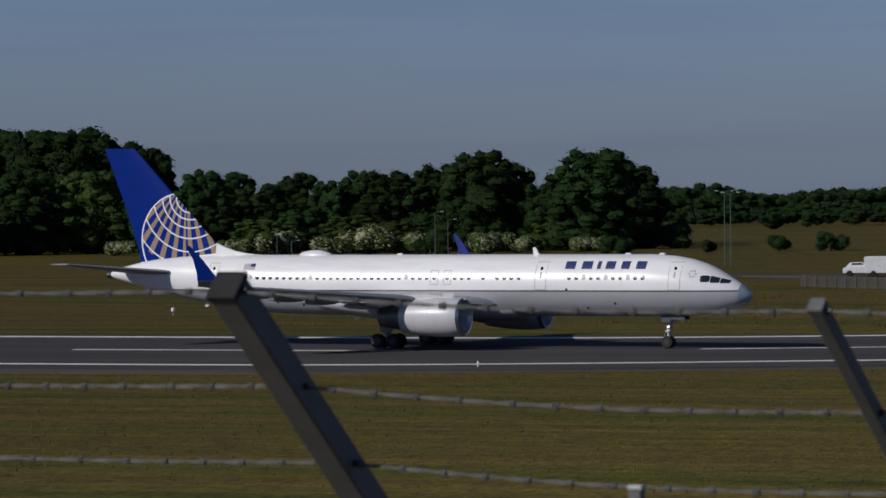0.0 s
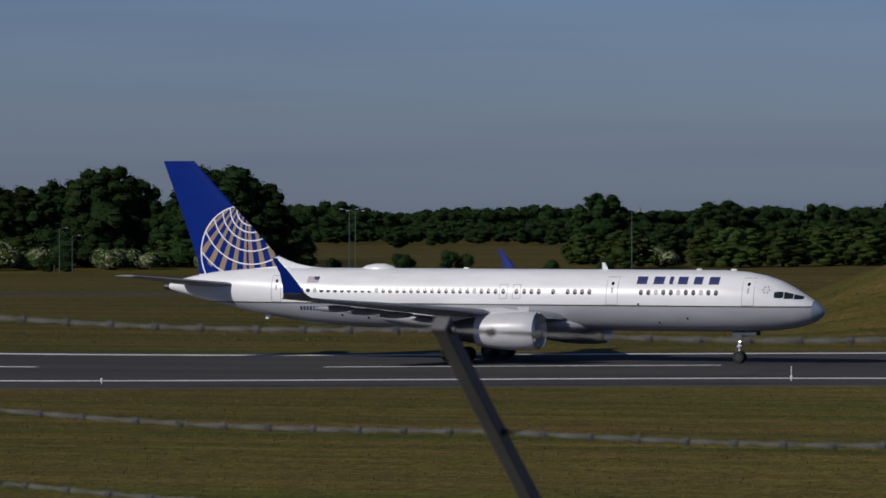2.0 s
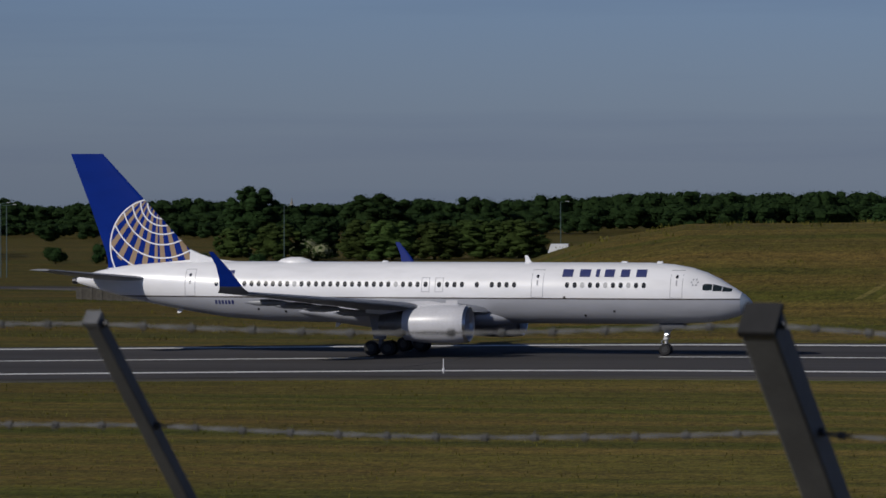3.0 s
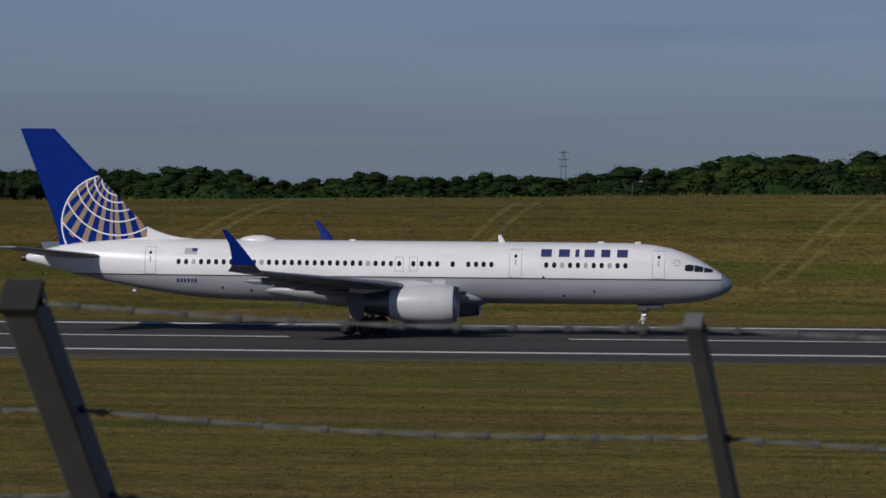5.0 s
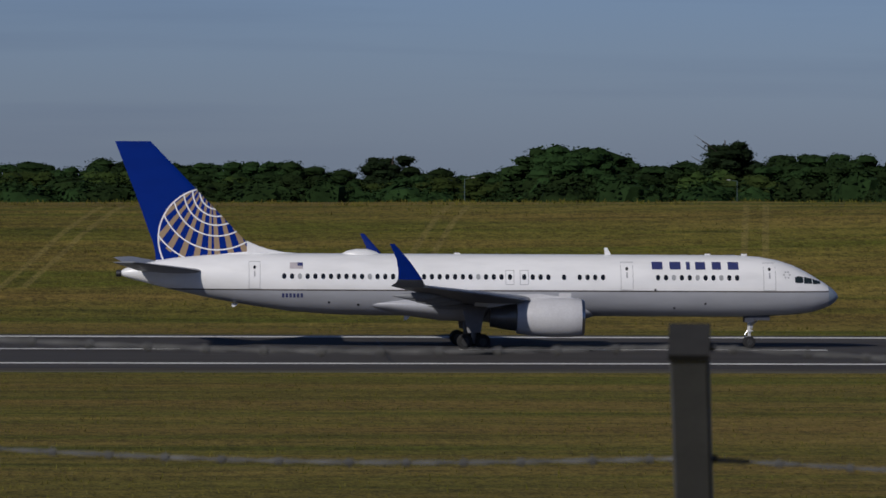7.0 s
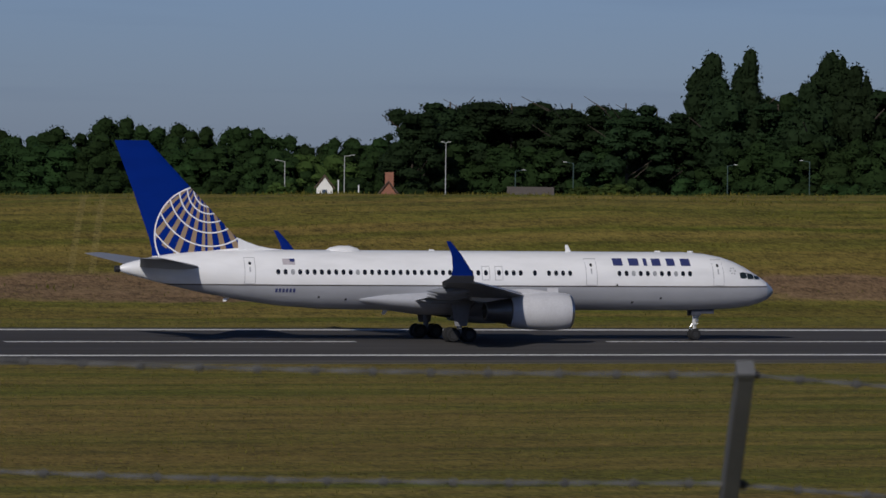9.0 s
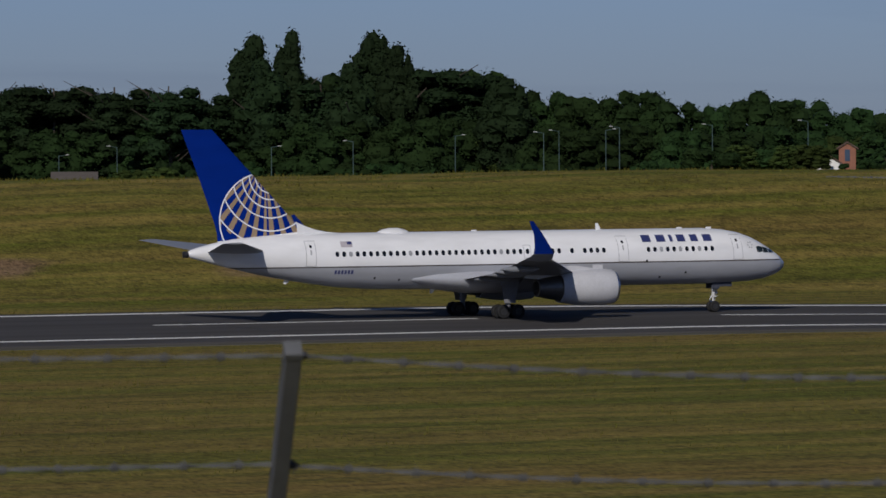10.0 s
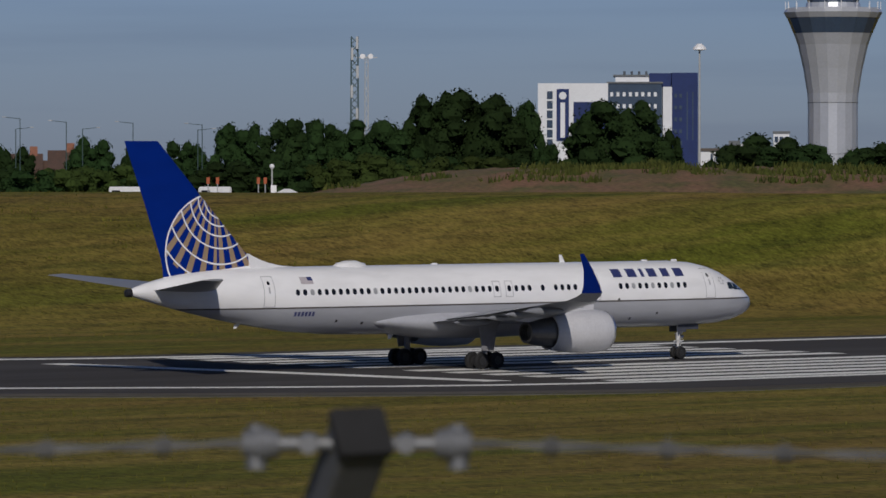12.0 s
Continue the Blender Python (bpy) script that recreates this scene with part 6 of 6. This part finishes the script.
ob = place("canopy", "small white pitched canopy beyond the bank", "canopy", 34.90, 455, EYE_END)
z = CAM_Z + 455 * math.tan(radians(-0.345)) - ground_z(*at(34.90, 455, EYE_END))
bm = bmesh.new()
loft(bm, [[(-1.1, 0, z - 0.4), (1.1, 0, z - 0.4), (1.1, 2.2, z - 0.4), (-1.1, 2.2, z - 0.4)], [(-0.3, 0.9, z), (0.3, 0.9, z), (0.3, 1.3, z), (-0.3, 1.3, z)]])
part("roof", bm, M["white"], ob)
for sx in (-1, 1):
    for sy in (0.1, 2.1):
        bm = bmesh.new()
        tube(bm, (sx, sy, -0.2), (sx, sy, z - 0.4), 0.04)
        part("leg", bm, M["pale_post"], ob)
ob = place("camera_post", "white camera post with a round head", "post", 34.72, 455, EYE_END)
z = CAM_Z + 455 * math.tan(radians(-0.10)) - ground_z(*at(34.72, 455, EYE_END))
bm = bmesh.new()
tube(bm, (0, 0, -0.2), (0, 0, z), 0.07)
part("pole", bm, M["pale_post"], ob)
bm = bmesh.new()
lathe_z(bm, [(z - 0.1, 0.08), (z + 0.1, 0.25), (z + 0.3, 0.2), (z + 0.4, 0.05)], 12)
part("head", bm, M["white"], ob)
block(ob, "cabinet", -0.12, 0.42, -0.3, 0.1, -0.2, z - 1.6, M["white"])

# bare earth mound beyond the field
def earth_mound():
    bm = bmesh.new()
    rows = []
    for i in range(90):
        az = 34.9 + 0.09 * i
        top = lookup([(34.9, -0.44), (35.4, -0.34), (36.2, -0.20), (37.4, -0.10), (39.5, -0.08), (41, -0.10), (43, -0.10)], az)
        row = []
        for k, (r, f) in enumerate(((448, 0), (454, 0.5), (460, 0.78), (466, 0.93), (472, 1.0), (484, 0.9), (500, 0.0))):
            x, y = at(az, r, EYE_END)
            g = ground_z(x, y) - 0.3
            zt = CAM_Z + r * math.tan(radians(top))
            zz = g + max(0, zt - g) * f + (0.35 * noise.noise(Vector((x * 0.25, y * 0.25, 7))) + 0.2 * noise.noise(Vector((x * 0.9, y * 0.9, 2)))) * (0.2 if k in (0, 6) else 1)
            row.append(bm.verts.new((x, y, zz)))
        rows.append(row)
    for a, b in zip(rows, rows[1:]):
        for k in range(6):
            bm.faces.new((a[k], a[k + 1], b[k + 1], b[k]))
    bmesh.ops.recalc_face_normals(bm, faces=bm.faces)
    spots = [[v.co.copy() for v in row] for row in rows]
    ob = part("earth_mound", bm, M["earth"], None, smooth=True)
    tagged(ob, "bank of reddish bare earth with patches of weeds", "mound", kind="structure")
    rng = random.Random(31)
    verts, faces = [], []
    for _ in range(650):
        i, k, f = rng.randrange(89), rng.choice((2, 3, 3, 4, 4, 4)), rng.random()
        p = spots[i][k].lerp(spots[i + 1][k], f).lerp(spots[i][k - 1], 0.5 * rng.random())
        if noise.noise(p * 0.12) < 0.32 - 0.006 * i:
            continue
        for _ in range(12):
            c = p + Vector((rng.gauss(0, 0.5), rng.gauss(0, 0.5), -0.15))
            h, a = rng.uniform(0.25, 0.75), rng.uniform(0, 3.14)
            n = len(verts)
            verts.extend((c - Vector((math.cos(a), math.sin(a), 0)) * h * 0.3, c + Vector((math.cos(a), math.sin(a), 0)) * h * 0.3, c + Vector((rng.gauss(0, 0.2), rng.gauss(0, 0.2), h + 0.15))))
            faces.append((n, n + 1, n + 2))
    me = bpy.data.meshes.new("mound_weeds")
    me.from_pydata(verts, [], faces)
    me.materials.append(M["weeds"])
    tagged(new("mound_weeds", me), "dry green weeds growing on the earth bank", "weeds", kind="stuff")


M["weeds"] = material("weed_green", (0.075, 0.080, 0.020), 0.9, second=(0.040, 0.055, 0.014), scale=0.5, amount=0.9, fine=0.25, spec=0.1)
M["earth"] = material("bare_earth", (0.19, 0.100, 0.058), 0.95, second=(0.085, 0.082, 0.022), scale=0.22, amount=0.95, fine=0.35, bump=0.6, stretch=(1, 1, 1.5))
earth_mound()

# far church spire, chimney group and pylon
ob = place("church_spire", "thin grey stone church spire above distant woods", "church spire", -14.13, 1300)
z = CAM_Z + 1300 * math.tan(radians(-0.205))
bm = bmesh.new()
lathe_z(bm, [(0, 1.0), (z - 3.6, 0.9), (z - 3.4, 0.75), (z, 0.02)], 8)
part("spire", bm, M["stone"], ob)
for az, el in ((-12.97, -0.27), (-12.91, -0.25), (-12.86, -0.25)):
    ob = place("chimney_stack", "dark distant chimney stack above the trees", "chimney", az, 1300, None, "distant chimneys")
    bm = bmesh.new()
    z = CAM_Z + 1300 * math.tan(radians(el))
    lathe_z(bm, [(0, 0.75), (z - 0.4, 0.5), (z - 0.3, 0.62), (z, 0.62)], 12)
    part("shaft", bm, M["pylon"], ob)
ob = place("power_pylon", "dark lattice power pylon beyond the woods", "pylon", -2.27, 900)
zt = CAM_Z + 900 * math.tan(radians(-0.03))
lattice(ob, "lattice", zt, 2.2, 0.35, 1.1, 0.06, M["pylon"])
for f, w in ((0.97, 0.9), (0.86, 1.1), (0.75, 1.0)):
    block(ob, "crossarm", -w, w, -0.08, 0.08, zt * f - 0.06, zt * f + 0.06, M["pylon"])


# ---- what moves ----
ROLL_OUT = [
    (0, -116.5, 300.5, -4.42),
    (0.5, -110.3, 301.1, -3.05),
    (1, -102.6, 301.2, -2.91),
    (1.5, -97.0, 306.8, -4.00),
    (2, -89.6, 312.5, -5.33),
    (2.5, -81.2, 313.8, -4.34),
    (4.5, -38.4, 320.0, -4.26),
    (5, -25.5, 319.4, -3.10),
    (5.5, -12.6, 318.6, -2.78),
    (6, 1.6, 318.3, -2.02),
    (6.5, 15.6, 317.1, -2.32),
    (7, 31.2, 316.1, -1.67),
    (9, 103.2, 315.2, 0.03),
    (9.5, 121.3, 316.8, 0.44),
    (10, 139.9, 314.9, 1.89),
    (10.5, 157.9, 318.2, 2.36),
    (11, 172.7, 298.1, 2.41),
    (11.5, 191.9, 289.3, 0.66),
    (12, 212.2, 285.2, 1.77),
]


def motions():
    walk(plane, [(t, pose(x, y, 0, 0, 0, turn)) for t, x, y, turn in ROLL_OUT])
    for ob, rows in CARS:
        turn = math.degrees(ob.matrix_basis.to_euler().z)
        keyed = []
        for t, az in rows:
            r = lookup([(-24, 520), (-17, 512), (-15.5, 497), (-12.5, 505), (-11, 560), (-8, 620)], az)
            x, y = at(az, r)
            keyed.append((t, pose(x, y, ground_z(x, y) + 0.15, 0, 0, turn)))
        walk(ob, keyed)
    lorry_rows = []
    for t, az in ((0, -6.0), (2.5, -9.6), (4.3, -12.1), (12, -23.0)):
        x, y = at(az, 503 + 2 * (12 + az) * (az > -12))
        lorry_rows.append((t, pose(x, y, (0.1 if az < -11 else ground_z(x, y)), 0, 0, 8)))
    walk(LORRY, lorry_rows)
    ts = [r[0] for r in ROLL_OUT]
    xs = [r[1] for r in ROLL_OUT]
    for wh, x, y, r in WHEELS:
        rows, angle, last = [], 0.0, xs[0]
        for k in range(361):
            now = float(np.interp(k / 30, ts, xs))
            angle += min((now - last) / r, radians(85))
            last = now
            rows.append((k / 30, Matrix.Translation((x, y, RW_Z + r)) @ Matrix.Rotation(angle, 4, "Y")))
        walk(wh, rows)


motions()
